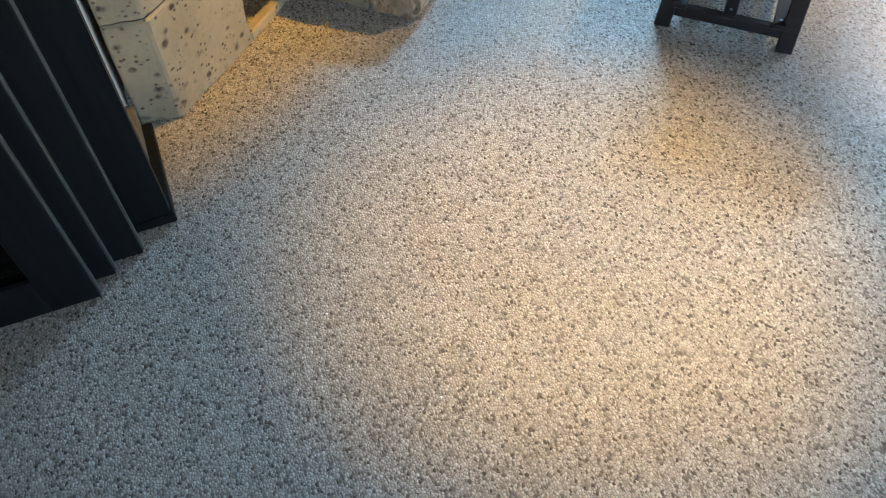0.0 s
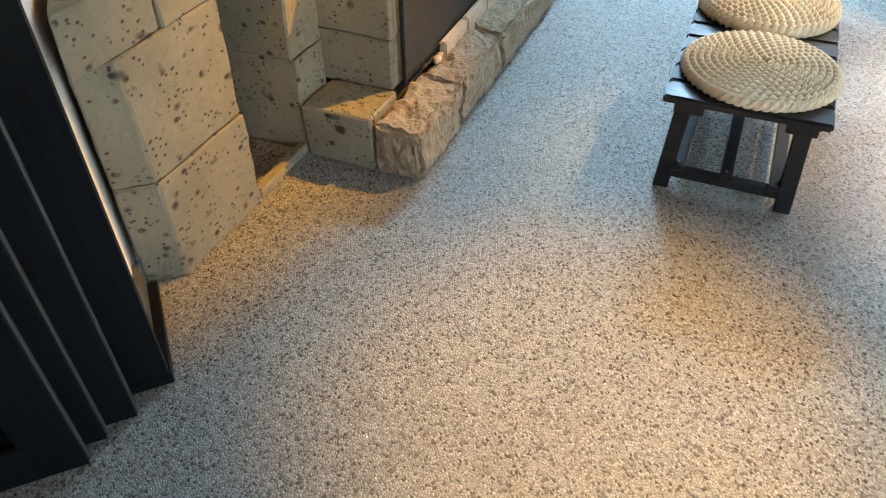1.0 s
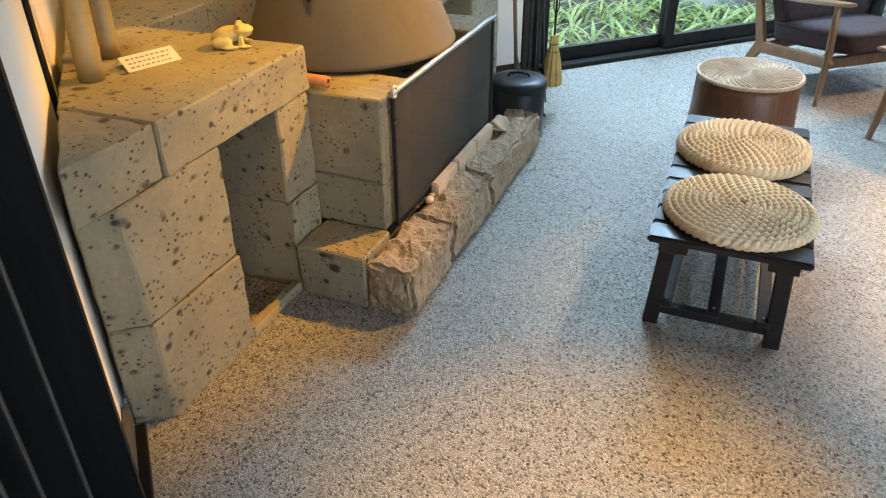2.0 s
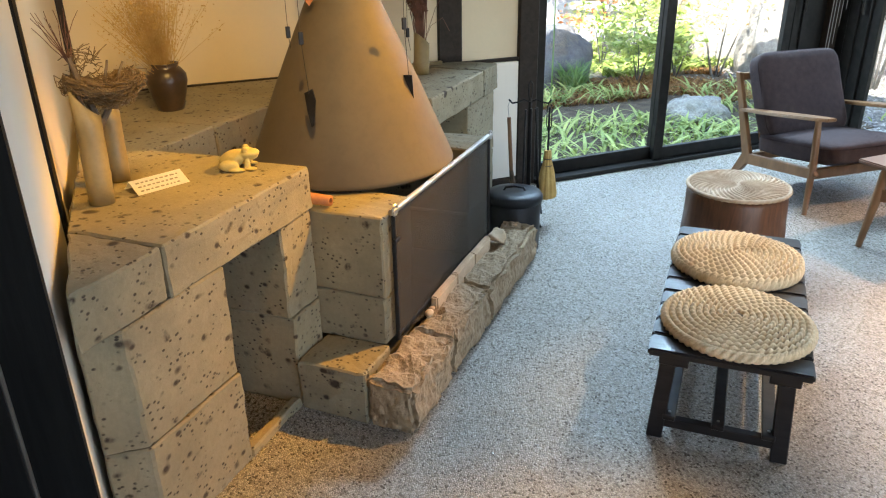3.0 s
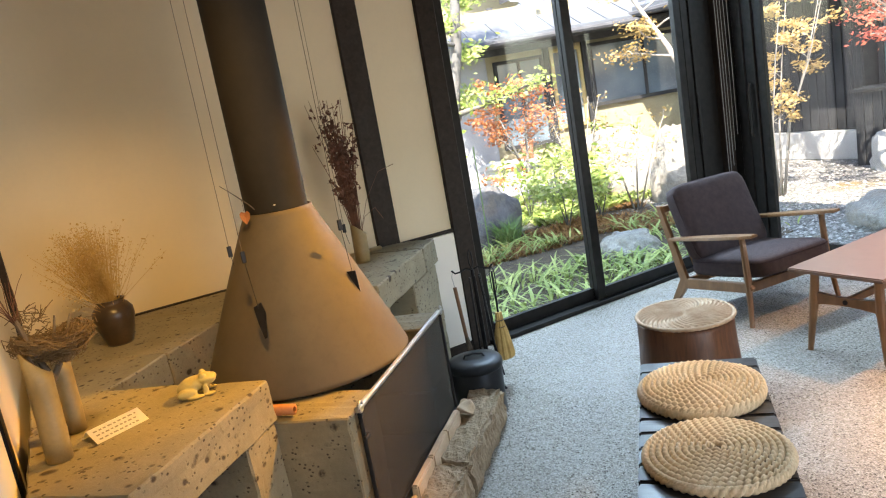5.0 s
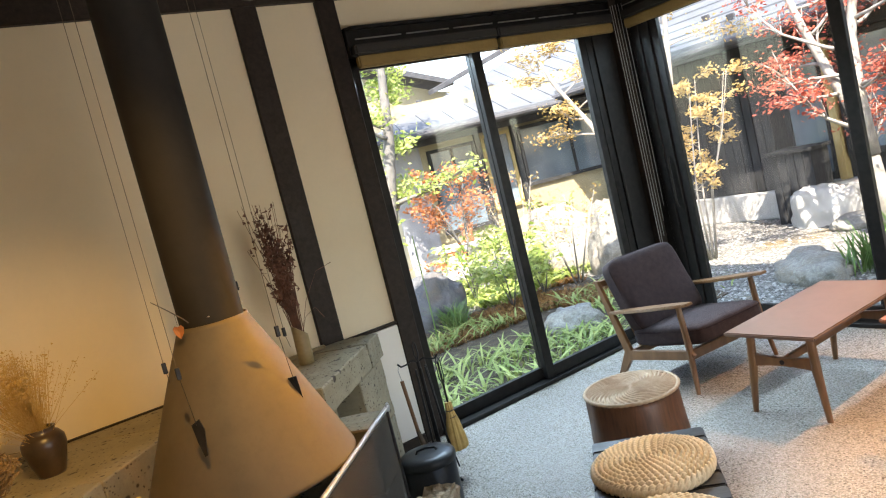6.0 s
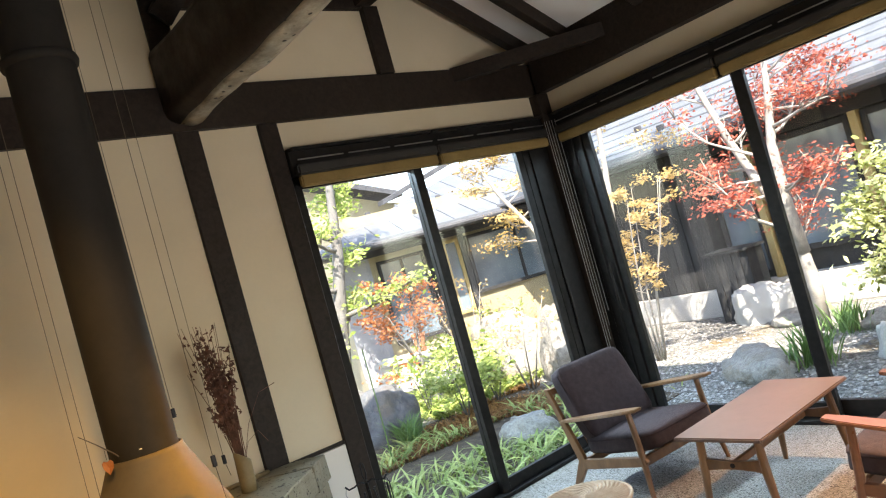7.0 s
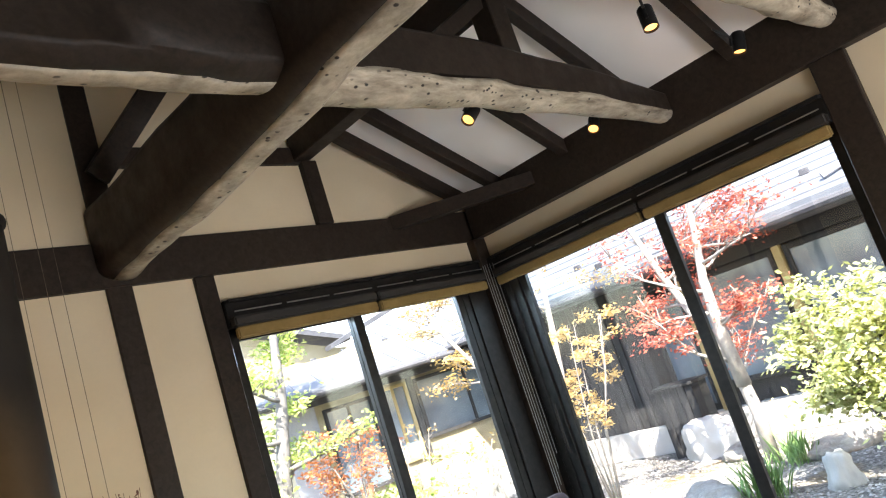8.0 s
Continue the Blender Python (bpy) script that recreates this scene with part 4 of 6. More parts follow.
for q in ((0, 1, 2, 3), (3, 2, 5, 4)):
    bm.faces.new([vs[i] for i in q])
bmesh.ops.solidify(bm, geom=bm.faces[:], thickness=0.0012)
part("folded_card", bm, M_CARD, card)
bm = bmesh.new()
for row in range(3):
    x = -0.052
    while x < 0.045:
        w_ = rnd.uniform(0.004, 0.011)
        zc = 0.039 - row * 0.013
        yc = -0.028 * (1 - (zc - 0.001) / 0.049) - 0.0016
        hh = 0.0022
        dy = hh * 0.028 / 0.049
        bm.faces.new([bm.verts.new(p) for p in ((x, yc - dy, zc - hh), (x + w_, yc - dy, zc - hh), (x + w_, yc + dy, zc + hh), (x, yc + dy, zc + hh))])
        x += w_ + 0.004
tagged(part("writing_bars", bm, M_INK, card, "rows of unreadable dark writing"), kind="stuff")

# frog figurine, one plain mesh
bm = bmesh.new()


def blob(bm, c, s, sub=3, rot=None):
    vs = bmesh.ops.create_icosphere(bm, subdivisions=sub, radius=1.0)["verts"]
    for v in vs:
        q = Vector((v.co.x * s[0], v.co.y * s[1], v.co.z * s[2]))
        if rot is not None:
            q = rot @ q
        v.co = q + Vector(c)


blob(bm, (-0.012, 0, 0.034), (0.042, 0.034, 0.028), rot=Matrix.Rotation(radians(-22), 3, "Y"))
blob(bm, (0.030, 0, 0.050), (0.030, 0.030, 0.017))
blob(bm, (0.030, 0, 0.040), (0.026, 0.026, 0.012))
for s_ in (-1, 1):
    blob(bm, (0.022, 0.018 * s_, 0.066), (0.009, 0.008, 0.009))
    blob(bm, (-0.022, 0.032 * s_, 0.020), (0.028, 0.013, 0.018))
    blob(bm, (-0.002, 0.040 * s_, 0.007), (0.024, 0.010, 0.007))
    blob(bm, (0.026, 0.026 * s_, 0.018), (0.009, 0.008, 0.020))
    blob(bm, (0.036, 0.030 * s_, 0.005), (0.015, 0.011, 0.005))
jitter(bm, 0.0015, 60)
frog = solo("frog_figurine", bm, M_FROG, "small pale stoneware frog figurine on the stone shelf", "figurine", m=pose(0.515, 2.545, 0.838, 0, 0, -14) @ Matrix.Diagonal((1.2, 1.2, 1.0, 1)), smooth=True)
fused = frog.modifiers.new("fused", "REMESH")
fused.mode, fused.voxel_size, fused.use_smooth_shade = "VOXEL", 0.0028, True

# brown jar with golden dried grass
jar = thing("pottery_jar", "squat brown glazed pottery jar on the stone shelf", "jar", m=pose(0.385, 3.60, 0.832))
part("body", L([(0, 0), (0.052, 0), (0.056, 0.01), (0.075, 0.07), (0.088, 0.125), (0.086, 0.155), (0.068, 0.180), (0.058, 0.186), (0.060, 0.198), (0.063, 0.203), (0.052, 0.203), (0.048, 0.186), (0.05, 0.15), (0, 0.13)], 40), M_JAR, jar, smooth=True)
gr = thing("dried_grass", "bunch of golden dried grasses standing in the jar", "dried flowers", m=pose(0.385, 3.60, 0.96))
rnd = random.Random(3)
stems, heads = bmesh.new(), bmesh.new()
for i in range(330):
    a, lean = rnd.uniform(0, 6.28), abs(rnd.gauss(0, 0.36))
    h = rnd.uniform(0.17, 0.42)
    tip = Vector((math.cos(a) * math.sin(lean) * h, math.sin(a) * math.sin(lean) * h * 0.7, h * math.cos(lean)))
    tip.x -= 0.09 * rnd.random()
    b0 = Vector((rnd.uniform(-0.03, 0.03), rnd.uniform(-0.03, 0.03), 0))
    tube(stems, [b0, b0 * 0.6 + tip * 0.5, tip], [0.0011, 0.001, 0.0007], 3)
    if i % 2 == 0 or h > 0.33:
        for q in range(14):
            c = tip * (1 - 0.025 * q) + Vector((rnd.uniform(-1, 1), rnd.uniform(-1, 1), rnd.uniform(-1, 1))) * 0.02
            r_ = rnd.uniform(0.003, 0.008)
            vs = [heads.verts.new(c + Vector((rnd.uniform(-1, 1), rnd.uniform(-1, 1), rnd.uniform(-0.4, 1.5))) * r_) for _ in range(4)]
            heads.faces.new(vs[:3]), heads.faces.new(vs[1:])
tagged(part("stems", stems, M_STRAW, gr), kind="stuff")
tagged(part("seed_heads", heads, M_STRAW, gr, "feathery golden seed heads"), kind="stuff")

# dried flower stems in the tall bamboo vase
fl = thing("dried_flowers", "tall dried brown flower stems in the bamboo vase", "dried flowers", m=pose(1.688, 3.846, 0.95))
rnd = random.Random(8)
stems, heads = bmesh.new(), bmesh.new()
for i in range(95):
    h = rnd.uniform(0.28, 0.80)
    dx, dy = rnd.gauss(-0.03, 0.05) * h * 1.4, rnd.gauss(0, 0.06) * h
    b0 = Vector((rnd.uniform(-0.02, 0.02), rnd.uniform(-0.02, 0.02), 0.0))
    mid_p = b0 + Vector((dx * 0.35, dy * 0.4, h * 0.55))
    tip = b0 + Vector((dx, dy, h))
    tube(stems, [b0, mid_p, tip], [0.0022, 0.002, 0.0012], 4)
    for q in range(rnd.randint(7, 16)):
        f = rnd.uniform(0.45, 1.0)
        c = mid_p.lerp(tip, max(0, f * 2 - 1)) + Vector((rnd.uniform(-1, 1), rnd.uniform(-1, 1), 0)) * 0.015
        r_ = rnd.uniform(0.008, 0.021)
        vs = [heads.verts.new(c + Vector((rnd.uniform(-1, 1), rnd.uniform(-1, 1), rnd.uniform(-0.6, 1.6))) * r_) for _ in range(5)]
        heads.faces.new(vs[:3]), heads.faces.new(vs[1:4]), heads.faces.new(vs[2:5])
for pts in ([(0, 0, 0), (0.08, -0.02, 0.22), (0.17, -0.04, 0.36), (0.26, -0.06, 0.385)], [(0, 0, 0), (0.06, 0, 0.13), (0.12, -0.02, 0.17), (0.155, -0.03, 0.10)]):
    tube(stems, pts, [0.0016, 0.0013, 0.0012, 0.002], 4)
tagged(part("stem_bunch", stems, M_DRYSTEM, fl), kind="stuff")
tagged(part("seed_tuft", heads, M_DRYSTEM, fl, "dark brown seed heads"), kind="stuff")
solo("wooden_board", B((1.50, 1.90, 4.05, 4.075, 0.836, 0.856), w=0.003), M_BAMBOO, "thin pale wooden strip lying on the stone shelf", "board")

# ---- hearth tools, bucket ----
bk = thing("ash_bucket", "round black enamel ash bucket with a lid", "bucket", m=pose(1.965, 3.285, 0))
part("body", L([(0, 0), (0.128, 0), (0.134, 0.006), (0.138, 0.26), (0.136, 0.262), (0, 0.262)], 48), M_BUCKET, bk, smooth=True)
part("lid", L([(0.143, 0.255), (0.146, 0.258), (0.146, 0.285), (0.138, 0.298), (0.09, 0.306), (0, 0.309)], 48), M_BUCKET, bk, "slightly domed lid", smooth=True)
part("lid_handle", T([(-0.055 * 0.87, 0.055 * 0.5, 0.303), (-0.045 * 0.87, 0.045 * 0.5, 0.322), (0, 0, 0.330), (0.045 * 0.87, -0.045 * 0.5, 0.322), (0.055 * 0.87, -0.055 * 0.5, 0.303)], 0.006, 8), M_IRON, bk)
st = thing("tool_stand", "black wrought-iron fireside tool stand", "tool stand", m=pose(2.20, 3.56, 0))
part("pole", T([(0, 0, 0.02), (0, 0, 0.69)], 0.010, 10), M_IRON, st)
part("top_loop", T([(0, 0, 0.69), (0.012, 0, 0.73), (0.010, 0, 0.785), (0, 0, 0.80), (-0.010, 0, 0.785), (-0.012, 0, 0.73), (0, 0, 0.69)], 0.004, 6), M_IRON, st)
for a in (35, 155, 275):
    c, s_ = math.cos(radians(a)), math.sin(radians(a))
    part("foot", T([(0, 0, 0.10), (0.05 * c, 0.05 * s_, 0.04), (0.14 * c, 0.14 * s_, 0.008)], 0.008, 6), M_IRON, st)
for s_ in (-1, 1):
    part("hook_arm", T([(0, 0, 0.685), (0.03 * s_, -0.015 * s_, 0.70), (0.06 * s_, -0.03 * s_, 0.685), (0.085 * s_, -0.045 * s_, 0.68), (0.10 * s_, -0.055 * s_, 0.70)], 0.005, 6), M_IRON, st)
for nm, lab, cat, pts, r_ in (("fire_poker", "black iron fire poker hanging on the stand", "poker", [(2.185, 3.52, 0.66), (2.19, 3.52, 0.10)], 0.006), ("fire_tongs", "black iron fire tongs hanging on the stand", "tongs", [(2.225, 3.53, 0.66), (2.235, 3.50, 0.12)], 0.007), ("fire_hook", "black iron fire hook hanging on the stand", "poker", [(2.17, 3.55, 0.65), (2.15, 3.53, 0.12), (2.135, 3.52, 0.10)], 0.006), ("ash_rake", "slim steel rake hanging on the stand", "rake", [(2.205, 3.505, 0.66), (2.225, 3.49, 0.25), (2.25, 3.48, 0.06)], 0.005)):
    solo(nm, T(pts, r_, 6), M_IRON, lab, cat)
br = thing("hand_broom", "short straw hearth broom hanging on the stand", "broom", m=pose(2.292, 3.508, 0))
part("handle", T([(0, 0, 0.66), (0, 0, 0.42)], 0.006, 8), M_IRON, br, "thin black handle")
part("handle_loop", T([(0, 0, 0.52), (0.012, -0.006, 0.56), (0.012, -0.006, 0.66), (0, 0, 0.69), (-0.012, 0.006, 0.66), (-0.012, 0.006, 0.56), (0, 0, 0.52)], 0.003, 6), M_IRON, br)
bm = L([(0.0, 0.42), (0.019, 0.42), (0.024, 0.36), (0.040, 0.30), (0.060, 0.17), (0.056, 0.145), (0, 0.155)], 28)
for v in bm.verts:
    ang_ = math.atan2(v.co.y, v.co.x)
    v.co.xy *= 1 + 0.10 * math.sin(ang_ * 9)
    v.co.y *= 0.7
part("straw_head", bm, M_STRAW, br, "bound golden straw")
for z in (0.33, 0.37):
    part("binding", L([(0.023, z), (0.027, z + 0.003), (0.023, z + 0.006)], 20), M_TWIG, br)
bl = thing("hearth_brush", "wooden-handled hearth brush hanging on the stand", "brush")
part("handle", T([(2.105, 3.62, 0.60), (2.12, 3.61, 0.30)], 0.011, 8), M_OAK, bl)
part("cord_loop", T([(2.105, 3.62, 0.60), (2.10, 3.625, 0.66), (2.108, 3.62, 0.69)], 0.002, 5), M_CORD, bl)
part("bristles", T([(2.12, 3.61, 0.30), (2.135, 3.60, 0.18)], [0.012, 0.02], 8), M_TWIG, bl)

# ---- bench, cushions, stump stool ----
BEN = R45 @ pose(2.27, -0.39, 0)     # local: x along the bench (1.08), y across (0.47)
be = thing("slatted_bench", "low black-stained slatted wooden bench with a lower rack", "bench", m=BEN)
n_sl = 10
for i in range(n_sl):
    x0 = i * 1.08 / n_sl
    part("seat_slat", B((x0, x0 + 1.08 / n_sl - 0.010, 0.0, 0.47, 0.342, 0.368), w=0.006, seg=2), M_BENCH, be)
for y in (0.055, 0.375):
    part("apron", B((0.05, 1.03, y, y + 0.035, 0.285, 0.340), w=0.003), M_BENCH, be)
    part("apron_block", B((0.03, 0.055, y - 0.028, y + 0.06, 0.30, 0.341), w=0.003), M_BENCH, be)
for x in (0.06, 0.98):
    for y, dy in ((0.045, -0.03), (0.385, 0.03)):
        bm = bmesh.new()
        vs = box(bm, x, x + 0.045, y - 0.005, y + 0.045, 0.0, 0.341)
        for v in vs:
            if v.co.z < 0.1:
                v.co.y += dy * 0.7
        part("leg", bev(bm, 0.003, 1), M_BENCH, be)
    part("cross_rail", B((x + 0.005, x + 0.035, 0.05, 0.42, 0.045, 0.080), w=0.003), M_BENCH, be)
for y in (0.065, 0.215, 0.365):
    part("rack_slat", B((0.05, 1.03, y, y + 0.04, 0.082, 0.100), w=0.003), M_BENCH, be)
    for x in (0.078, 1.0):
        part("screw_head", L([(0.005, 0.100), (0.005, 0.1018), (0, 0.1022)], 8, (x, y + 0.02, 0)), M_STEEL, be)


def rope_cushion(name):
    """A flat round cushion of one coil of twisted rope, its strands standing proud."""
    bm = bmesh.new()
    turns, r0, pitch, tr, lay = 10.5, 0.010, 0.0208, 0.0125, 0.026
    rings, a, ln = [], 0.0, 0.0
    while a < turns * 2 * math.pi:
        r = r0 + pitch * a / (2 * math.pi)
        p = Vector((r * math.cos(a), r * math.sin(a), tr + 0.013 * (1 - (r / 0.235) ** 4)))
        out, up = Vector((math.cos(a), math.sin(a), 0)), Vector((0, 0, 1))
        ring = []
        for j in range(10):
            t_ = 2 * math.pi * j / 10
            lob = 0.48 + 0.62 * abs(math.cos(t_ - math.pi * ln / lay))
            ring.append(bm.verts.new(p + (out * math.cos(t_) * 0.0104 + up * math.sin(t_) * tr) * lob))
        rings.append(ring)
        step = 0.0042
        a += step / max(r, 0.012)
        ln += step
    for a_, b_ in zip(rings, rings[1:]):
        for j in range(10):
            bm.faces.new((a_[j], a_[(j + 1) % 10], b_[(j + 1) % 10], b_[j]))
    bm.faces.new(rings[0]), bm.faces.new(rings[-1][::-1])
    e = thing(name, "round coiled rope seat cushion on the black bench", "cushion", "rope cushions on the bench")
    part("top_coil", bm, M_ROPE, e, "coil of twisted pale rush rope", smooth=True)
    bm = bmesh.new()
    for k_ in range(2):
        rr = 0.2255 - 0.004 * k_
        ring = []
        n_ = 330
        rings = []
        for i in range(n_):
            a = 2 * math.pi * i / n_
            out, up = Vector((math.cos(a), math.sin(a), 0)), Vector((0, 0, 1))
            p = Vector((rr * math.cos(a), rr * math.sin(a), 0.011 + 0.012 * k_ * 0.2))
            ln = a * rr
            rings.append([bm.verts.new(p + (out * math.cos(2 * math.pi * j / 8) + up * math.sin(2 * math.pi * j / 8)) * 0.0115 * (0.62 + 0.50 * abs(math.cos(2 * math.pi * j / 8 - math.pi * ln / 0.026)))) for j in range(8)])
        for i in range(n_):
            a_, b_ = rings[i], rings[(i + 1) % n_]
            for j in range(8):
                bm.faces.new((a_[j], a_[(j + 1) % 8], b_[(j + 1) % 8], b_[j]))
    part("rim_coil", bm, M_ROPE, e, smooth=True)
    # core coloured dark to put the shade between the coils into it
    part("core", L([(0, 0.004), (0.222, 0.004), (0.222, 0.014), (0.15, 0.026), (0, 0.028)], 48), M_NEST, e, "inner layer, its dark colour standing for shade between the coils")
    return e


cu = rope_cushion("rope_cushion")
PLUMP = Matrix.Diagonal((1, 1, 1.35, 1))
cu.matrix_world = BEN @ pose(0.232, 0.222, 0.369, 0, 0, 20) @ PLUMP
copy_thing(cu, BEN @ pose(0.725, 0.240, 0.369, 0, 0, 140) @ PLUMP)

sm = thing("stump_stool", "varnished tree-stump stool with a woven rush pad", "stool", m=pose(2.86, 2.67, 0))
bm = bmesh.new()
rows = []
for z, r in ((0.0, 0.262), (0.02, 0.266), (0.12, 0.245), (0.25, 0.235), (0.35, 0.232), (0.375, 0.225)):
    rows.append([bm.verts.new(((r + 0.012 * noise.noise(Vector((math.cos(a) * 1.6, math.sin(a) * 1.6, z * 1.5)))) * math.cos(a), (r + 0.012 * noise.noise(Vector((math.cos(a) * 1.6, math.sin(a) * 1.6, z * 1.5)))) * math.sin(a), z)) for a in [2 * math.pi * j / 64 for j in range(64)]])
for a_, b_ in zip(rows, rows[1:]):
    for j in range(64):
        bm.faces.new((a_[j], a_[(j + 1) % 64], b_[(j + 1) % 64], b_[j]))
bm.faces.new(rows[0][::-1]), bm.faces.new(rows[-1])
part("trunk_section", bm, M_STUMP, sm, smooth=True)
pad = thing("rush_pad", "flat round woven rush pad on the stump stool", "cushion", m=pose(2.86, 2.67, 0.375))
bm = bmesh.new()
nr, na = 10, 160
rows = []
for i in range(nr + 1):
    r = 0.012 + 0.222 * i / nr
    rows.append([bm.verts.new((r * math.cos(2 * math.pi * j / na + 1.1 * i / nr), r * math.sin(2 * math.pi * j / na + 1.1 * i / nr), 0.020 + (0.0045 * (1 if j % 4 < 2 else -1)) * min(1, r / 0.10) - 0.010 * (i == nr))) for j in range(na)])
for a_, b_ in zip(rows, rows[1:]):
    for j in range(na):
        bm.faces.new((a_[j], a_[(j + 1) % na], b_[(j + 1) % na], b_[j]))
bm.faces.new(rows[0])
part("woven_top", bm, M_PADROPE, pad, "rush strands radiating in a swirl")
bm = bmesh.new()
rings = []
for i in range(200):
    a = 2 * math.pi * i / 200
    rings.append([bm.verts.new(Vector((math.cos(a), math.sin(a), 0)) * (0.234 + math.cos(2 * math.pi * j / 7) * 0.009 * (1 + 0.2 * (i % 4 < 2))) + Vector((0, 0, 0.010 + 0.009 * (1 + 0.2 * (i % 4 < 2)) * math.sin(2 * math.pi * j / 7)))) for j in range(7)])
for i in range(200):
    for j in range(7):
        bm.faces.new((rings[i][j], rings[i][(j + 1) % 7], rings[(i + 1) % 200][(j + 1) % 7], rings[(i + 1) % 200][j]))
part("braided_rim", bm, M_PADROPE, pad, smooth=True)


# ---- coffee table and easy chairs ----
def slab_poly(bm, pts, t, axis):
    """A plate from outline pts (a, z) with thickness t, centred on 0 of the axis across."""
    lo = [bm.verts.new((-t / 2, a, z)) for a, z in pts]
    hi = [bm.verts.new((t / 2, a, z)) for a, z in pts]
    n = len(pts)
    bm.faces.new(lo[::-1]), bm.faces.new(hi)
    for i in range(n):
        bm.faces.new((lo[i], lo[(i + 1) % n], hi[(i + 1) % n], hi[i]))
    return bm


tb = thing("coffee_table", "low oblong teak coffee table with oak legs", "table", m=pose(3.998, 2.292, 0))
part("tabletop", B((-0.505, 0.505, -0.252, 0.252, 0.450, 0.472), w=0.006, seg=2), M_TABLETOP, tb, "smooth reddish teak top")
for sx in (-1, 1):
    for sy in (-1, 1):
        part("leg", T([(0.40 * sx, 0.165 * sy, 0.449), (0.41 * sx, 0.175 * sy, 0.28), (0.425 * sx, 0.205 * sy, 0.0)], [0.021, 0.024, 0.015], 12), M_OAK, tb)
    bm = bmesh.new()
    for y0, y1, za, zb in ((-0.17, 0.17, 0.26, 0.33),):
        vs = box(bm, 0.405 * sx - 0.011, 0.405 * sx + 0.011, y0, y1, za, zb)
    bmesh.ops.subdivide_edges(bm, edges=[e for e in bm.edges if e.calc_length() > 0.3], cuts=6)
    for v in bm.verts:
        if v.co.z < 0.3:
            v.co.z += 0.014 * (1 - (v.co.y / 0.17) ** 2)
        else:
            v.co.z -= 0.014 * (1 - (v.co.y / 0.17) ** 2)
    part("cross_stretcher", bm, M_OAK, tb)
    part("wood_plug", L([(0.013, 0), (0.013, 0.004), (0, 0.005)], 14), M_BENCH, tb).matrix_local = pose(0.405 * sx + 0.011 * sx, 0, 0.295, 0, 90 * sx, 0)
    part("bearer", B((0.395 * sx - 0.012, 0.395 * sx + 0.012, -0.20, 0.20, 0.425, 0.449), w=0.003), M_OAK, tb)
part("long_stretcher", B((-0.394, 0.394, -0.012, 0.012, 0.275, 0.315), w=0.004), M_OAK, tb)


def easy_chair(m, wood_mat, label):
    """Low lounge chair: local -y is the front; paddle arms, slanting back legs, loose cushions."""
    c = thing("easy_chair", label, "chair", "easy chairs round the table", m=m)
    for s_ in (-1, 1):
        x = 0.335 * s_
        bm = slab_poly(bmesh.new(), [(0.405, 0.0), (0.36, 0.0), (0.235, 0.145), (-0.30, 0.205), (-0.335, 0.235), (-0.30, 0.265), (0.215, 0.215), (0.405, 0.69), (0.445, 0.69), (0.285, 0.20)], 0.028, 0)
        bmesh.ops.translate(bm, verts=bm.verts[:], vec=(x, 0, 0))
        part("side_frame", bev(bm, 0.004, 1), wood_mat, c, "slanting back leg and side rail in one")
        part("front_leg", T([(x, -0.27, 0.535), (x, -0.29, 0.28), (x + 0.035 * s_, -0.325, 0.0)], [0.018, 0.022, 0.014], 10), wood_mat, c)
        bm = bmesh.new()
        vs = []
        for i in range(9):
            f = i / 8
            y = 0.335 - 0.71 * f
            hw = 0.022 + 0.030 * math.sin(math.pi * min(1, f * 0.62 + 0.12)) ** 1.5
            if i == 8:
                hw *= 0.75
            z = 0.462 + 0.092 * f
            vs.append([bm.verts.new((x + s_ * 0.01 + a * hw, y, z + b)) for a, b in ((-1, 0.0), (1, 0.0), (0.92, 0.018), (-0.92, 0.018))])
        for a_, b_ in zip(vs, vs[1:]):
            for j in range(4):
                bm.faces.new((a_[j], a_[(j + 1) % 4], b_[(j + 1) % 4], b_[j]))
        bm.faces.new(vs[0]), bm.faces.new(vs[-1][::-1])
        part("armrest", bev(bm, 0.004, 2), wood_mat, c, "paddle-shaped wooden armrest")
    part("front_rail", B((-0.322, 0.322, -0.30, -0.272, 0.20, 0.262), w=0.004), wood_mat, c)
    part("back_rail", B((-0.322, 0.322, 0.205, 0.232, 0.17, 0.22), w=0.004), wood_mat, c)
    part("top_rail", B((-0.322, 0.322, 0.402, 0.430, 0.64, 0.685), w=0.004), wood_mat, c)
    for i in range(5):
        x = -0.24 + 0.12 * i
        part("back_slat", T([(x, 0.225, 0.20), (x, 0.412, 0.66)], 0.009, 6), wood_mat, c)

    def cushion(nm, hx, hy, hz, mm, lab):
        bm = bmesh.new()
        bmesh.ops.create_cube(bm, size=2.0)
        bmesh.ops.subdivide_edges(bm, edges=bm.edges[:], cuts=9, use_grid_fill=True)
        for v in bm.verts:
            p = v.co.copy()
            e_ = 9.0
            nrm = (abs(p.x) ** e_ + abs(p.y) ** e_ + abs(p.z) ** e_) ** (1 / e_)
            p = p / nrm
            puff = 1 + 0.12 * (1 - p.x ** 2) * (1 - p.y ** 2)
            v.co = Vector((p.x * hx, p.y * hy, p.z * hz * puff))
            v.co += noise.noise_vector(v.co * 6) * 0.006
        bm.transform(mm)
        ob = part(nm, bm, M_CUSH, c, lab, smooth=True)
        bm = bmesh.new()
        ring = []
        for i in range(49):
            a = 2 * math.pi * i / 48
            ca, sa = math.cos(a), math.sin(a)
            r_ = (abs(ca) ** 9 + abs(sa) ** 9) ** (-1 / 9)
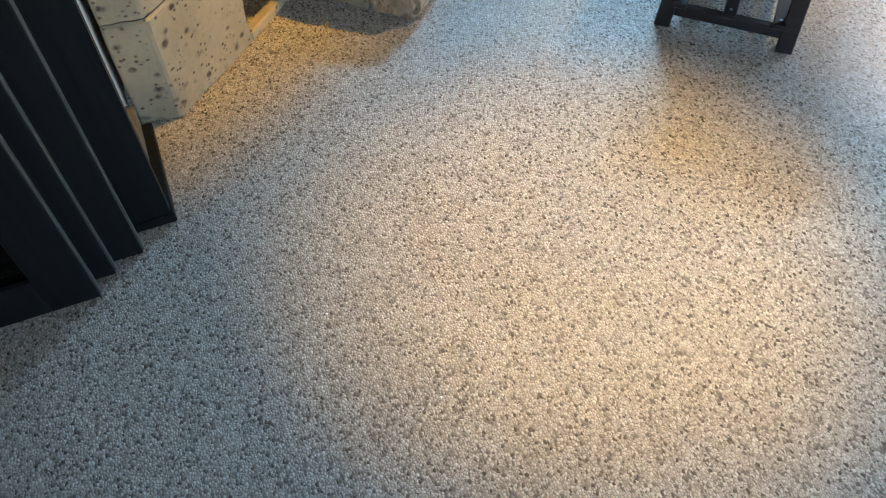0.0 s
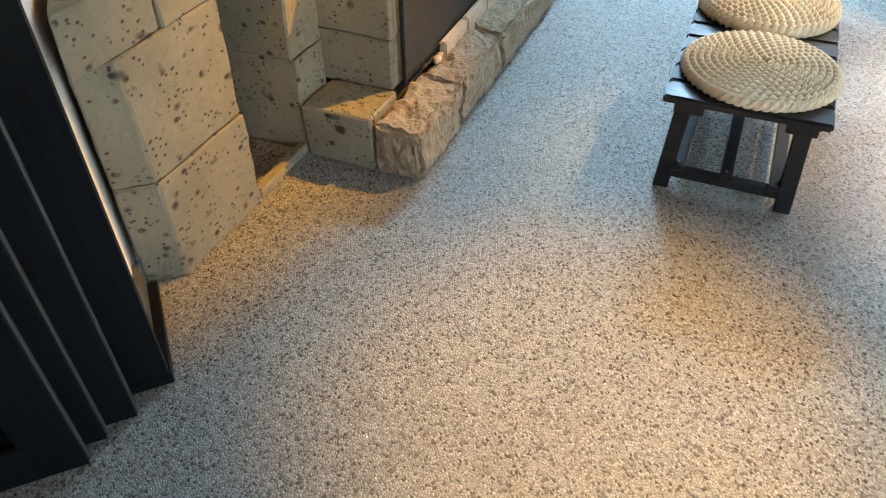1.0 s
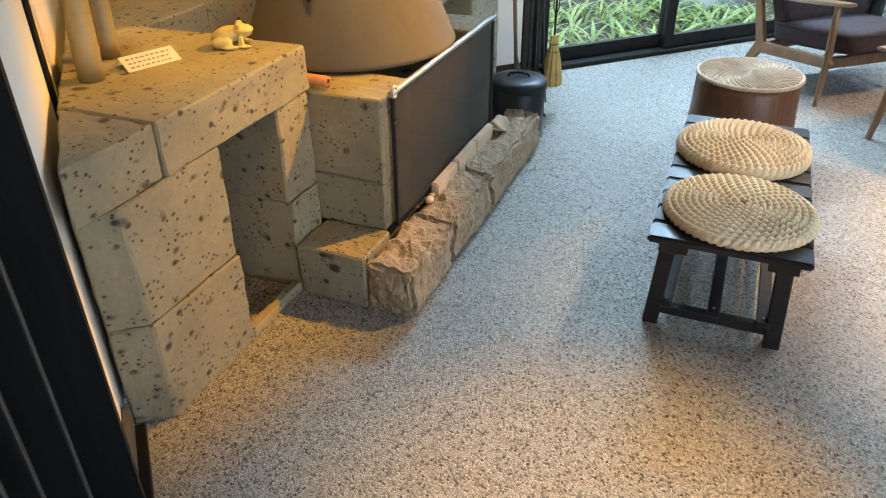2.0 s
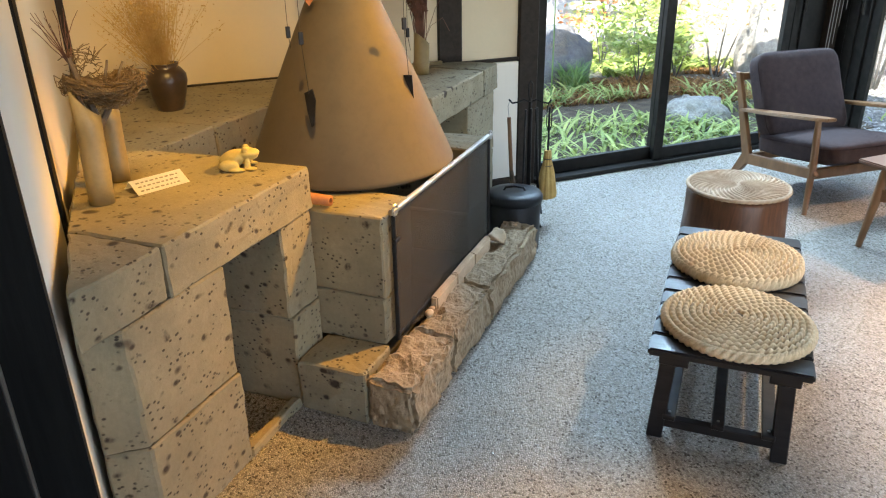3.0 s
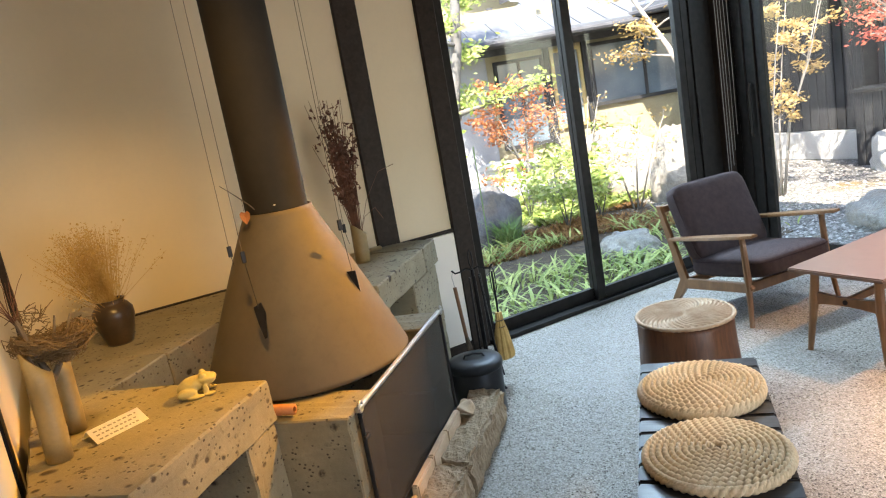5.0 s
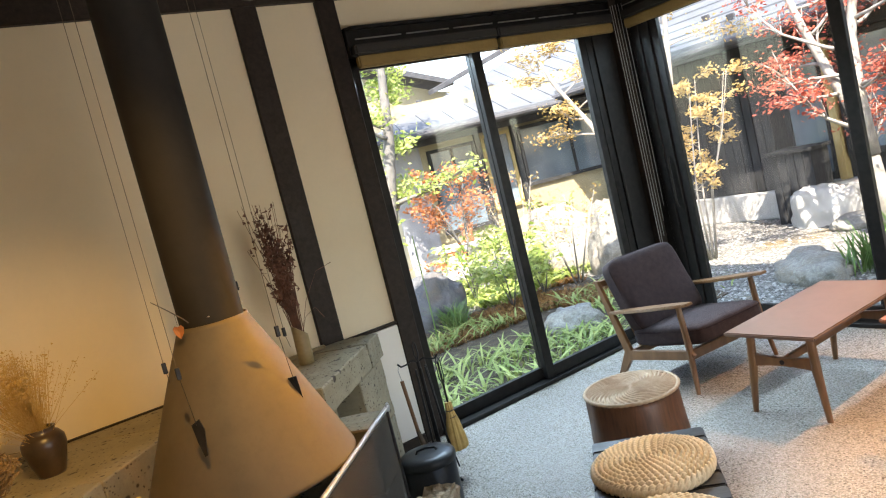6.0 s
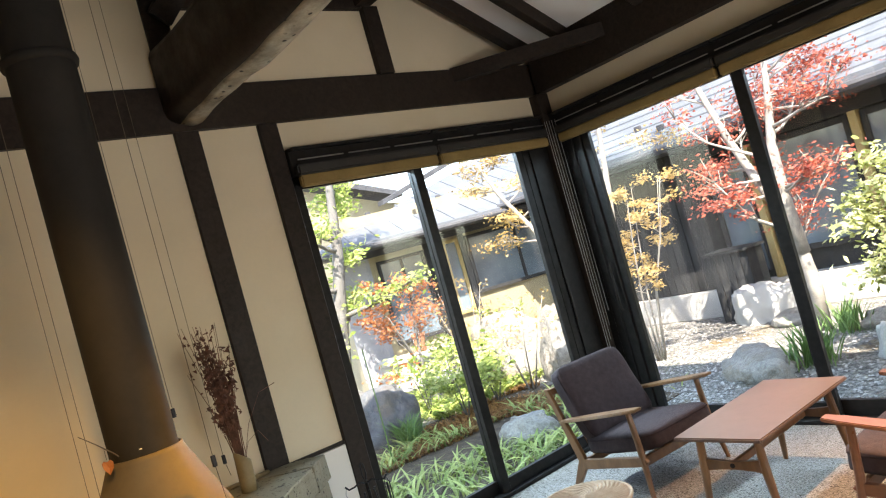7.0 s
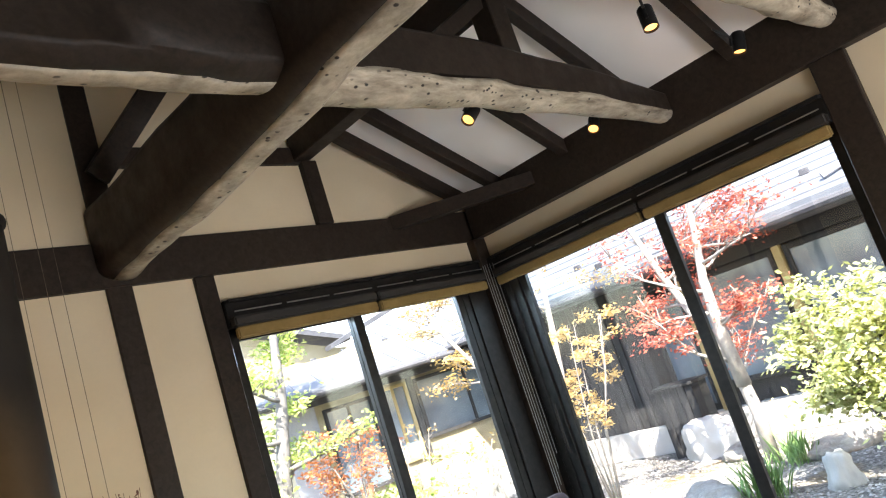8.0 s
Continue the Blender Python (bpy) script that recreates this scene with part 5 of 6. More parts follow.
            ring.append(mm @ Vector((ca * r_ * hx * 1.0, sa * r_ * hy * 1.0, hz * 0.55)))
        part("piping", tube(bm, ring, 0.004, 5), M_PIPING, ob)
    cushion("seat_cushion", 0.305, 0.305, 0.062, pose(0, -0.065, 0.315, -6, 0, 0), "thick aubergine wool seat cushion")
    cushion("back_cushion", 0.305, 0.262, 0.062, pose(0, 0.262, 0.560, 66, 0, 0), "aubergine wool back cushion")
    return c


easy_chair(pose(4.077, 3.237, 0, 0, 0, -5), M_OAK, "oak easy chair with aubergine wool cushions")
easy_chair(pose(3.885, 1.36, 0, 0, 0, 180), M_TEAK, "reddish teak easy chair with aubergine wool cushions")

# ---- ceiling spotlights ----
for eye, target, watts, deg, tint in SPOTS:
    d = Vector(target) - Vector(eye)
    e = thing("spotlight", "small black cylindrical ceiling spotlight, lit", "spotlight", "ceiling spotlights", m=look(eye, target))
    part("housing", L([(0.0, 0.08), (0.036, 0.08), (0.040, 0.07), (0.040, -0.045), (0.036, -0.045), (0.034, -0.03), (0.0, -0.03)], 28), M_BLACK, e, smooth=False)
    part("lens", L([(0.033, -0.034), (0.02, -0.032), (0, -0.0315)], 24), M_LENS, e, "glowing warm lens")
    part("bracket", B((-0.007, 0.007, 0.038, 0.055, -0.01, 0.06), w=0.002), M_BLACK, e)
    part("arm", T([(0, 0.05, 0.05), (0, 0.16, 0.10)], 0.007, 8), M_BLACK, e)

e = thing("clip_spotlight", "small black clip spotlight fixed beside the timber post, unlit", "spotlight", "ceiling spotlights", m=look((2.10, 4.02, 3.24), (3.2, 2.6, 2.4)))
part("housing", L([(0.0, 0.06), (0.026, 0.06), (0.030, 0.05), (0.034, -0.04), (0.030, -0.04), (0.028, -0.02), (0.0, -0.02)], 24), M_BLACK, e)
part("arm", T([(0, 0.02, 0.05), (-0.02, 0.05, 0.09)], 0.007, 8), M_BLACK, e)

# ---- the garden ----
GZ = -0.13
bm = bmesh.new()
bmesh.ops.create_grid(bm, x_segments=8, y_segments=8, size=300)
bmesh.ops.translate(bm, verts=bm.verts[:], vec=(0, 0, GZ))
S(solo("ground", bm, M_GROUND, "gravel garden ground with patches of brown moss"), "", "ground")
S(solo("terrace_kerb", B((5.185, 5.36, -2.8, 4.45, GZ, -0.03), (2.2, 5.185, 4.27, 4.45, GZ, -0.03), w=0.01, seg=2), M_CONC, "pale concrete sill kerb outside the windows"), "", "kerb")


bm = bmesh.new()
bed = [(2.2, 4.46), (6.2, 4.46), (6.45, 5.0), (6.85, 5.5), (6.9, 6.3), (6.7, 7.0), (6.3, 7.3), (5.2, 7.5), (2.2, 7.5)]
prism(bm, bed, GZ - 0.05, GZ + 0.012)
S(solo("planting_bed", bm, M_SOIL, "dark brown soil of the planting bed"), "", "soil")


def rock(x, y, sx, sy, sz, seed, material, label):
    bm = bmesh.new()
    bmesh.ops.create_icosphere(bm, subdivisions=4, radius=1.0)
    for v in bm.verts:
        p = v.co
        q = p * (1 + 0.28 * noise.noise(p * 1.3 + Vector((seed, 0, seed))) + 0.16 * noise.noise(p * 3.1 + Vector((0, seed, 0))) - 0.14 * abs(noise.noise(p * 2.3 + Vector((seed, seed, 0)))) + 0.09 * noise.noise(p * 7) + 0.05 * noise.noise(p * 17))
        q.z = min(q.z, 0.82 + 0.05 * noise.noise(p * 5))
        v.co = Vector((q.x * sx, q.y * sy, max(q.z, -0.3) * sz))
    return solo("garden_rock", bm, material, label, "rock", m=pose(x, y, GZ + 0.02, 0, 0, seed * 40), smooth=True, group="garden rocks")


rock(4.86, 7.55, 0.44, 0.36, 0.72, 1.0, M_ROCK_SHADED, "rounded garden boulder with a flat top, bluish shade in its colour")
rock(5.0, 5.35, 0.34, 0.24, 0.24, 2.2, M_ROCK, "low pale garden rock among bamboo grass")
rock(7.35, 7.95, 0.62, 0.50, 1.12, 3.1, M_ROCK, "large pale sunlit garden boulder")
rock(7.25, 6.80, 0.34, 0.30, 1.10, 4.3, M_ROCK, "upright pale garden rock beside the window corner")
rock(6.85, 3.95, 0.66, 0.34, 0.22, 5.4, M_ROCK, "long flat stepping rock in the gravel")
rock(7.15, 2.82, 0.16, 0.15, 0.34, 6.1, M_CONC, "small pale stone block in the gravel")
rock(9.35, 5.15, 0.42, 0.34, 0.55, 7.7, M_CONC, "pale sunlit stone beside the wooden bin")
rock(8.6, 3.2, 0.5, 0.25, 0.18, 8.2, M_ROCK, "low edging rock in the gravel")
rock(9.0, 4.6, 0.32, 0.25, 0.16, 9.2, M_ROCK, "low edging rock in the gravel")

rnd = random.Random(21)
verts, faces = [], []
for i in range(9000):
    u = rnd.random()
    x, y = 5.45 + 4.3 * u, rnd.uniform(0.4, 7.2)
    if i % 3 == 0:
        x, y = rnd.uniform(5.4, 7.2), rnd.uniform(1.0, 5.2)
    s_ = rnd.uniform(0.010, 0.026)
    c = Vector((x, y, GZ + s_ * 0.35))
    a = rnd.uniform(0, 3.14)
    k0 = len(verts)
    for d in ((1, 0, 0), (0, 0.75, 0), (-1, 0, 0), (0, -0.75, 0), (0, 0, 0.55)):
        verts.append(c + Matrix.Rotation(a, 3, "Z") @ (Vector(d) * s_))
    faces += [(k0, k0 + 1, k0 + 4), (k0 + 1, k0 + 2, k0 + 4), (k0 + 2, k0 + 3, k0 + 4), (k0 + 3, k0, k0 + 4)]
me = bpy.data.meshes.new("gravel")
me.from_pydata(verts, [], faces)
k = Mat("gravel_stones", 0.9)
k.color(k.ramp(k.island(), [(0, (0.08, 0.076, 0.072)), (0.5, (0.21, 0.20, 0.185)), (1, (0.40, 0.385, 0.36))]))
me.materials.append(k.m)
tagged(new("gravel", me), "loose grey garden gravel", "gravel", kind="stuff")


def blades(name, n, place, h, w, material, label, category, droop=0.6, seed=1, kind="stuff", segs=4):
    """Bent strap leaves. place(rnd) gives the foot and how far the leaf leans."""
    r = random.Random(seed)
    V, F = [], []
    for i in range(n):
        p, lean = place(r)
        a = r.uniform(0, 6.28)
        hh, ww = h * r.uniform(0.6, 1.25), w * r.uniform(0.7, 1.3)
        d, sd = Vector((math.cos(a), math.sin(a), 0)), Vector((-math.sin(a), math.cos(a), 0))
        k0 = len(V)
        for s_ in range(segs + 1):
            f = s_ / segs
            q = p + d * hh * lean * f + d * hh * droop * f * f + Vector((0, 0, hh * (f - droop * 0.55 * f * f)))
            wd = ww * math.sin(math.pi * (0.12 + 0.86 * f)) * 0.5
            V += [q - sd * wd, q + sd * wd]
        for s_ in range(segs):
            b = k0 + 2 * s_
            F.append((b, b + 1, b + 3, b + 2))
    me = bpy.data.meshes.new(name)
    me.from_pydata(V, [], F)
    me.materials.append(material)
    return tagged(new(name, me), label, category, kind=kind)


def spread(x0, x1, y0, y1, lean=0.3, z=GZ):
    def f(r):
        x, y = r.uniform(x0, x1), r.uniform(y0, y1)
        while noise.noise(Vector((x * 1.1, y * 1.1, 3))) < -0.12:
            x, y = r.uniform(x0, x1), r.uniform(y0, y1)
        return Vector((x, y, z)), r.uniform(0, 2 * lean)
    return f


def clump(x, y, s_, lean=0.2):
    return lambda r: (Vector((r.gauss(x, s_), r.gauss(y, s_), GZ)), r.uniform(0, 2 * lean))


blades("bamboo_grass", 1000, spread(2.4, 5.0, 4.55, 6.9), 0.21, 0.026, M_BLADE, "low green bamboo grass under the window", "ground cover", 0.75, 2)
blades("bamboo_grass", 320, spread(4.4, 6.6, 4.6, 6.4), 0.20, 0.026, M_BLADE, "low green bamboo grass under the window", "ground cover", 0.75, 3)
blades("rusty_ferns", 3800, spread(5.0, 6.8, 5.75, 7.2), 0.10, 0.013, M_FERN, "rust-brown fern and moss cushions", "ground cover", 0.6, 4)
blades("rusty_ferns", 1500, spread(3.9, 4.9, 6.0, 6.9), 0.09, 0.012, M_FERN, "rust-brown fern and moss cushions", "ground cover", 0.6, 14)
blades("leafy_ground_cover", 1500, spread(5.5, 8.3, 7.3, 9.3), 0.20, 0.055, M_LEAF_GREEN, "bright leafy ground cover among the garden rocks", "ground cover", 0.7, 24)
blades("sedge_clump", 170, clump(4.72, 7.02, 0.06), 0.42, 0.011, M_SEDGE, "green sedge clump before the boulder", "grass clump", 0.55, 5, "")
blades("daffodil_leaves", 120, clump(6.98, 3.45, 0.09), 0.42, 0.022, M_SEDGE, "green strap-leaved clump in the gravel", "plant", 0.25, 6, "")
blades("daffodil_leaves", 80, clump(8.2, 3.65, 0.09), 0.36, 0.022, M_SEDGE, "green strap-leaved clump at the foot of the maple", "plant", 0.25, 7, "")


def leafage(n, centres, s_, seed, flat=0.5):
    """Loose small leaves gathered round the centres (place, radius)."""
    r = random.Random(seed)
    V, F = [], []
    for i in range(n):
        c, rad = centres[r.randrange(len(centres))]
        d = Vector((r.gauss(0, 1), r.gauss(0, 1), r.gauss(0, flat))) * rad * 0.5
        p = Vector(c) + d
        a = Vector((r.uniform(-1, 1), r.uniform(-1, 1), r.uniform(-0.6, 0.4))).normalized()
        b = a.orthogonal().normalized()
        b = (Matrix.Rotation(r.uniform(0, 6.28), 3, a) @ b)
        sz = s_ * r.uniform(0.6, 1.3)
        k0 = len(V)
        V += [p - a * sz, p + b * sz * 0.42, p + a * sz, p - b * sz * 0.42 + Vector((0, 0, sz * 0.12))]
        F += [(k0, k0 + 1, k0 + 2, k0 + 3)]
    me = bpy.data.meshes.new("crown")
    me.from_pydata(V, [], F)
    return me


def tree(label, trunks, r0, bark, leaf_mat, n_leaf, s_, seed, boughs=9, reach=0.9, lowest=0.35, clump_r=0.22, flat=0.5, name="tree", category="tree", rise=0.5):
    """trunks: paths. Boughs fork off above `lowest` of each path and carry twigs and leaves."""
    r = random.Random(seed)
    t = thing(name, label, category)
    bm = bmesh.new()
    centres = []
    for path in trunks:
        P = [Vector(p) for p in path]
        n = len(P)
        tube(bm, P, [r0 * (1 - 0.75 * i / (n - 1)) for i in range(n)], 10)
        for b in range(boughs):
            f = lowest + (1 - lowest) * (b + r.random()) / boughs
            g = min(f * (n - 1), n - 1.001)
            p = P[int(g)].lerp(P[int(g) + 1], g - int(g))
            a = r.uniform(0, 6.28)
            d = Vector((math.cos(a), math.sin(a), r.uniform(0.1, rise + 0.3))).normalized()
            pts = [p]
            ln = reach * r.uniform(0.5, 1.0) * (1.15 - 0.5 * f)
            for q in range(5):
                d = (d + Vector((r.uniform(-0.35, 0.35), r.uniform(-0.35, 0.35), r.uniform(-0.2, 0.25)))).normalized()
                pts.append(pts[-1] + d * ln / 5)
            rb = r0 * 0.34 * (1.1 - 0.6 * f)
            tube(bm, pts, [rb * (1 - 0.15 * q) for q in range(6)], 6)
            for q in range(2, 6):
                for w_ in range(2):
                    dd = (d + Vector((r.uniform(-1, 1), r.uniform(-1, 1), r.uniform(-0.3, 0.7)))).normalized()
                    e_ = pts[q] + dd * ln * 0.28
                    tube(bm, [pts[q], pts[q].lerp(e_, 0.5) + Vector((0, 0, 0.01)), e_], [rb * 0.35, rb * 0.28, rb * 0.15], 4)
                    centres.append((e_, clump_r))
                    centres.append((pts[q].lerp(e_, 0.6), clump_r * 0.7))
    part("trunk", bm, bark, t, smooth=True)
    me = leafage(n_leaf, centres, s_, seed + 1, flat)
    me.materials.append(leaf_mat)
    o = new("crown", me)
    o.parent = t
    return t


tree("red-leaved Japanese maple with a leaning pale trunk", [[(8.4, 4.0, GZ), (8.4, 3.97, 0.4), (8.4, 4.02, 1.0), (8.4, 4.25, 1.6), (8.4, 4.47, 2.2), (8.45, 4.75, 3.1), (8.5, 5.1, 3.9)], [(8.4, 4.0, 0.75), (8.38, 4.02, 1.4), (8.4, 4.0, 2.0), (8.45, 3.9, 2.6), (8.5, 3.8, 3.4)]], 0.085, M_BARK, M_LEAF_RED, 9000, 0.029, 31, 14, 1.35, 0.22, 0.24, 0.32)
tree("pale-barked young tree with yellow spring leaves", [[(8.25, 6.45, GZ), (8.2, 6.35, 1.1), (8.2, 6.16, 2.1), (8.2, 6.0, 3.2), (8.2, 5.8, 4.2)], [(8.25, 6.9, GZ), (8.25, 7.2, 1.0), (8.25, 7.7, 1.8), (8.0, 8.0, 2.5), (7.7, 8.1, 3.3)]], 0.065, M_BARK, M_LEAF_YELLOW, 5200, 0.030, 41, 9, 1.1, 0.45, 0.22, 0.4)
tree("many-stemmed shrub with sparse yellow leaves", [[(7.6 + 0.05 * math.cos(a), 5.62 + 0.05 * math.sin(a), GZ), (7.6 + 0.16 * math.cos(a), 5.62 + 0.18 * math.sin(a), 0.7), (7.6 + 0.28 * math.cos(a), 5.55 + 0.40 * math.sin(a), 1.35), (7.6 + 0.33 * math.cos(a), 5.45 + 0.5 * math.sin(a), 2.0)] for a in (0.3, 1.4, 2.5, 3.6, 4.7, 5.7)], 0.014, M_BARK, M_LEAF_YELLOW, 3600, 0.027, 51, 7, 0.42, 0.3, 0.10, 0.4, "shrub", "shrub", 0.9)
tree("grey-trunked garden tree with fresh green leaves", [[(5.0, 9.1, GZ), (5.25, 9.0, 0.7), (5.42, 9.0, 1.4), (5.66, 9.0, 2.3), (5.8, 9.0, 3.2), (5.9, 9.0, 4.3)]], 0.14, M_BARKDARK, M_LEAF_GREEN, 5200, 0.045, 61, 16, 1.15, 0.2, 0.3, 0.5)
tree("small orange-leaved maple in the garden bed", [[(6.15, 8.5, GZ), (6.2, 8.5, 0.6), (6.25, 8.5, 1.1), (6.4, 8.5, 1.6)], [(6.18, 8.5, 0.3), (6.0, 8.5, 0.8), (5.85, 8.5, 1.2)]], 0.028, M_BARKDARK, M_LEAF_ORANGE, 1900, 0.032, 71, 8, 0.95, 0.3, 0.17, 0.45, "tree", "tree")
tree("broad garden shrub with pale glossy leaves", [[(7.65, 2.35, GZ), (7.6, 2.3, 0.5), (7.6, 2.2, 1.2)], [(7.6, 2.3, GZ), (7.55, 2.6, 0.6), (7.5, 2.8, 1.1)], [(7.65, 2.3, GZ), (7.65, 2.0, 0.6), (7.7, 1.8, 1.25)], [(7.6, 2.35, 0.2), (7.55, 2.5, 0.9), (7.5, 2.45, 1.45)]], 0.03, M_BARKDARK, M_LEAF_SHRUB, 8500, 0.040, 81, 11, 0.62, 0.25, 0.2, 0.7, "shrub", "shrub")
for i, (x, y, h_) in enumerate(((6.4, 7.6, 0.55), (5.7, 7.9, 0.5), (6.7, 8.6, 0.6), (5.5, 6.9, 0.35), (6.1, 7.0, 0.3), (7.9, 8.6, 0.7), (4.1, 8.6, 0.8), (3.4, 7.6, 0.5))):
    tree("low leafy garden shrub with bright green leaves", [[(x, y, GZ), (x + 0.1 * math.cos(i * 2 + b), y + 0.1 * math.sin(i * 2 + b), h_ * 0.6), (x + 0.2 * math.cos(i * 2 + b), y + 0.2 * math.sin(i * 2 + b), h_)] for b in (0, 2.1, 4.2)], 0.010, M_BARKDARK, M_LEAF_GREEN, 420, 0.045, 90 + i, 5, 0.4, 0.15, 0.15, 0.6, "shrub", "shrub")
tree("bare twiggy shrub among the rocks", [[(6.6 + 0.04 * math.cos(a), 6.9 + 0.04 * math.sin(a), GZ), (6.6 + 0.2 * math.cos(a), 6.9 + 0.25 * math.sin(a), 0.5), (6.6 + 0.35 * math.cos(a), 6.9 + 0.5 * math.sin(a), 1.0)] for a in (0.5, 1.7, 2.9, 4.1, 5.3)], 0.012, M_BARK, M_LEAF_YELLOW, 260, 0.028, 101, 6, 0.4, 0.3, 0.1, 0.5, "shrub", "shrub", 0.9)

tree("bare twiggy shrub beside the pale boulder", [[(6.95 + 0.04 * math.cos(a), 8.3 + 0.04 * math.sin(a), GZ), (6.95 + 0.2 * math.cos(a), 8.3 + 0.2 * math.sin(a), 0.6), (6.95 + 0.38 * math.cos(a), 8.3 + 0.45 * math.sin(a), 1.3)] for a in (0.2, 1.5, 2.6, 3.8, 5.0)], 0.013, M_BARK, M_LEAF_YELLOW, 320, 0.028, 111, 6, 0.42, 0.3, 0.1, 0.5, "shrub", "shrub", 0.9)

# low stone-topped garden ledge
ld = thing("garden_ledge", "low pale stone ledge with a tiled edge in the garden", "ledge")
ld.matrix_world = pose(7.15, 10.0, 0, 0, 0, -55)
part("top", B((-0.65, 0.65, -0.28, 0.28, 0.34, 0.42), w=0.01, seg=2), M_CONC, ld)
part("base", B((-0.58, 0.58, -0.22, 0.22, GZ, 0.34), w=0.01), M_CONC, ld)
pot = thing("flower_pot", "small tall terracotta flower pot on the stone ledge", "flower pot", m=pose(7.28, 9.98, 0.421))
part("body", L([(0, 0), (0.075, 0), (0.085, 0.02), (0.105, 0.22), (0.11, 0.25), (0.12, 0.26), (0.12, 0.30), (0.10, 0.30), (0.095, 0.24), (0, 0.23)], 28), M_TERRA, pot, smooth=True)
part("soil", L([(0.095, 0.262), (0.05, 0.275), (0, 0.278)], 20), M_SOIL, pot)
solo("bamboo_stake", T([(4.13, 6.5, GZ), (4.135, 6.5, 0.5), (4.13, 6.495, 1.10)], [0.008, 0.007, 0.006], 8), M_SEDGE, "thin green bamboo stake standing before the boulder", "stake")

# ---- buildings round the garden ----
hs = thing("cream_house", "cream-rendered garden house with a grey metal roof", "house", m=pose(6.75, 11.0, 0, 0, 0, -20) @ pose(-6.75, -11.0, 0))
part("wall", B((6.75, 12.6, 11.0, 11.2, GZ, 2.9), (6.75, 6.95, 11.2, 14.5, GZ, 2.9), w=0), M_CREAMWALL, hs)
part("corner_panel", B((6.70, 7.30, 10.96, 10.998, 0.1, 2.5), w=0.004), M_PINKWOOD, hs, "grey timber panel at the corner")
part("plinth", B((6.72, 12.62, 10.93, 10.997, GZ, 0.12), w=0.006), M_CONC, hs)
bm = bmesh.new()
for vs in (((6.2, 10.15, 2.30), (13.2, 10.15, 2.30), (13.2, 14.4, 3.87), (11.5, 14.4, 3.87)),):
    lo = [bm.verts.new(v) for v in vs]
    hi = [bm.verts.new(Vector(v) + Vector((0, 0, 0.09))) for v in vs]
    bm.faces.new(lo[::-1]), bm.faces.new(hi)
    for i in range(4):
        bm.faces.new((lo[i], lo[(i + 1) % 4], hi[(i + 1) % 4], hi[i]))
roof = part("roof", bm, M_ROOF, hs, "sunlit grey standing-seam roof")
for i in range(15):
    x = 6.5 + 0.45 * i
    ye = min(14.3, 10.25 + max(0.2, (x - 6.2) * 0.79))
    part("roof_seam", T([(x, 10.17, 2.405), (x, ye, 2.395 + (ye - 10.15) * 0.369)], 0.014, 4), M_ROOF, roof)
for i in range(9):
    part("snow_guard", B((6.9 + 0.7 * i, 7.0 + 0.7 * i, 11.0 + 0.5 * (i % 2), 11.05 + 0.5 * (i % 2), 2.70 + 0.19 * (i % 2), 2.80 + 0.19 * (i % 2)), w=0.005), M_FASCIA, roof)
part("gutter", T([(6.2, 10.10, 2.30), (13.2, 10.10, 2.30)], 0.05, 8), M_FASCIA, hs)
part("eave_soffit", B((6.25, 13.1, 10.2, 11.0, 2.26, 2.29), w=0), M_FASCIA, hs)
part("roof_beam", B((6.7, 12.6, 10.90, 10.998, 2.15, 2.28), w=0.004), M_FASCIA, hs)
for x0, x1, z0, z1, fm in ((7.42, 8.30, 0.55, 2.05, M_BOARD), (8.42, 8.98, 0.75, 2.10, M_TAN), (9.12, 11.1, 1.02, 2.10, M_BOARD)):
    w_ = part("window", B((x0, x1, 10.94, 10.995, z0, z0 + 0.06), (x0, x1, 10.94, 10.995, z1 - 0.06, z1), (x0, x0 + 0.06, 10.94, 10.995, z0 + 0.06, z1 - 0.06), (x1 - 0.06, x1, 10.94, 10.995, z0 + 0.06, z1 - 0.06),
                        ((x0 + x1) / 2 - 0.025, (x0 + x1) / 2 + 0.025, 10.95, 10.995, z0 + 0.06, z1 - 0.06), w=0), fm, hs)
    part("pane", B((x0 + 0.05, x1 - 0.05, 10.975, 10.985, z0 + 0.05, z1 - 0.05), w=0), M_FARGLASS, w_)
for x in (8.36, 9.05, 11.3):
    part("wall_post", B((x - 0.05, x + 0.05, 10.93, 10.997, 0.12, 2.15), w=0.004), M_BOARD, hs)
# house behind, its gable over the first roof
h2 = thing("rear_house", "farther house with a dark gable roof", "house")
bm = bmesh.new()
prism_xz(bm, [(9.6, GZ), (14.4, GZ), (14.4, 3.7), (12.8, 3.85), (9.6, 4.75)], 17.4, 17.6)
part("wall", bm, M_CREAMWALL, h2)
bm = bmesh.new()
prism_xz(bm, [(8.6, 5.15), (12.95, 3.92), (12.95, 4.06), (8.6, 5.36)], 16.9, 20.5)
part("roof", bm, M_FASCIA, h2, "dark slope of the gable roof")
bm = bmesh.new()
prism_xz(bm, [(12.0, 3.74), (15.5, 4.75), (15.5, 4.90), (12.0, 3.86)], 16.6, 16.88)
part("porch_roof", bm, M_FASCIA, h2, "small dark lean-to roof")
part("timber_band", B((9.6, 13.2, 17.34, 17.398, 3.35, 3.52), w=0), M_BOARD, h2)
for x in (10.9, 12.1):
    part("wall_post", B((x - 0.08, x + 0.08, 17.34, 17.398, 0.5, 3.35), w=0), M_BOARD, h2)

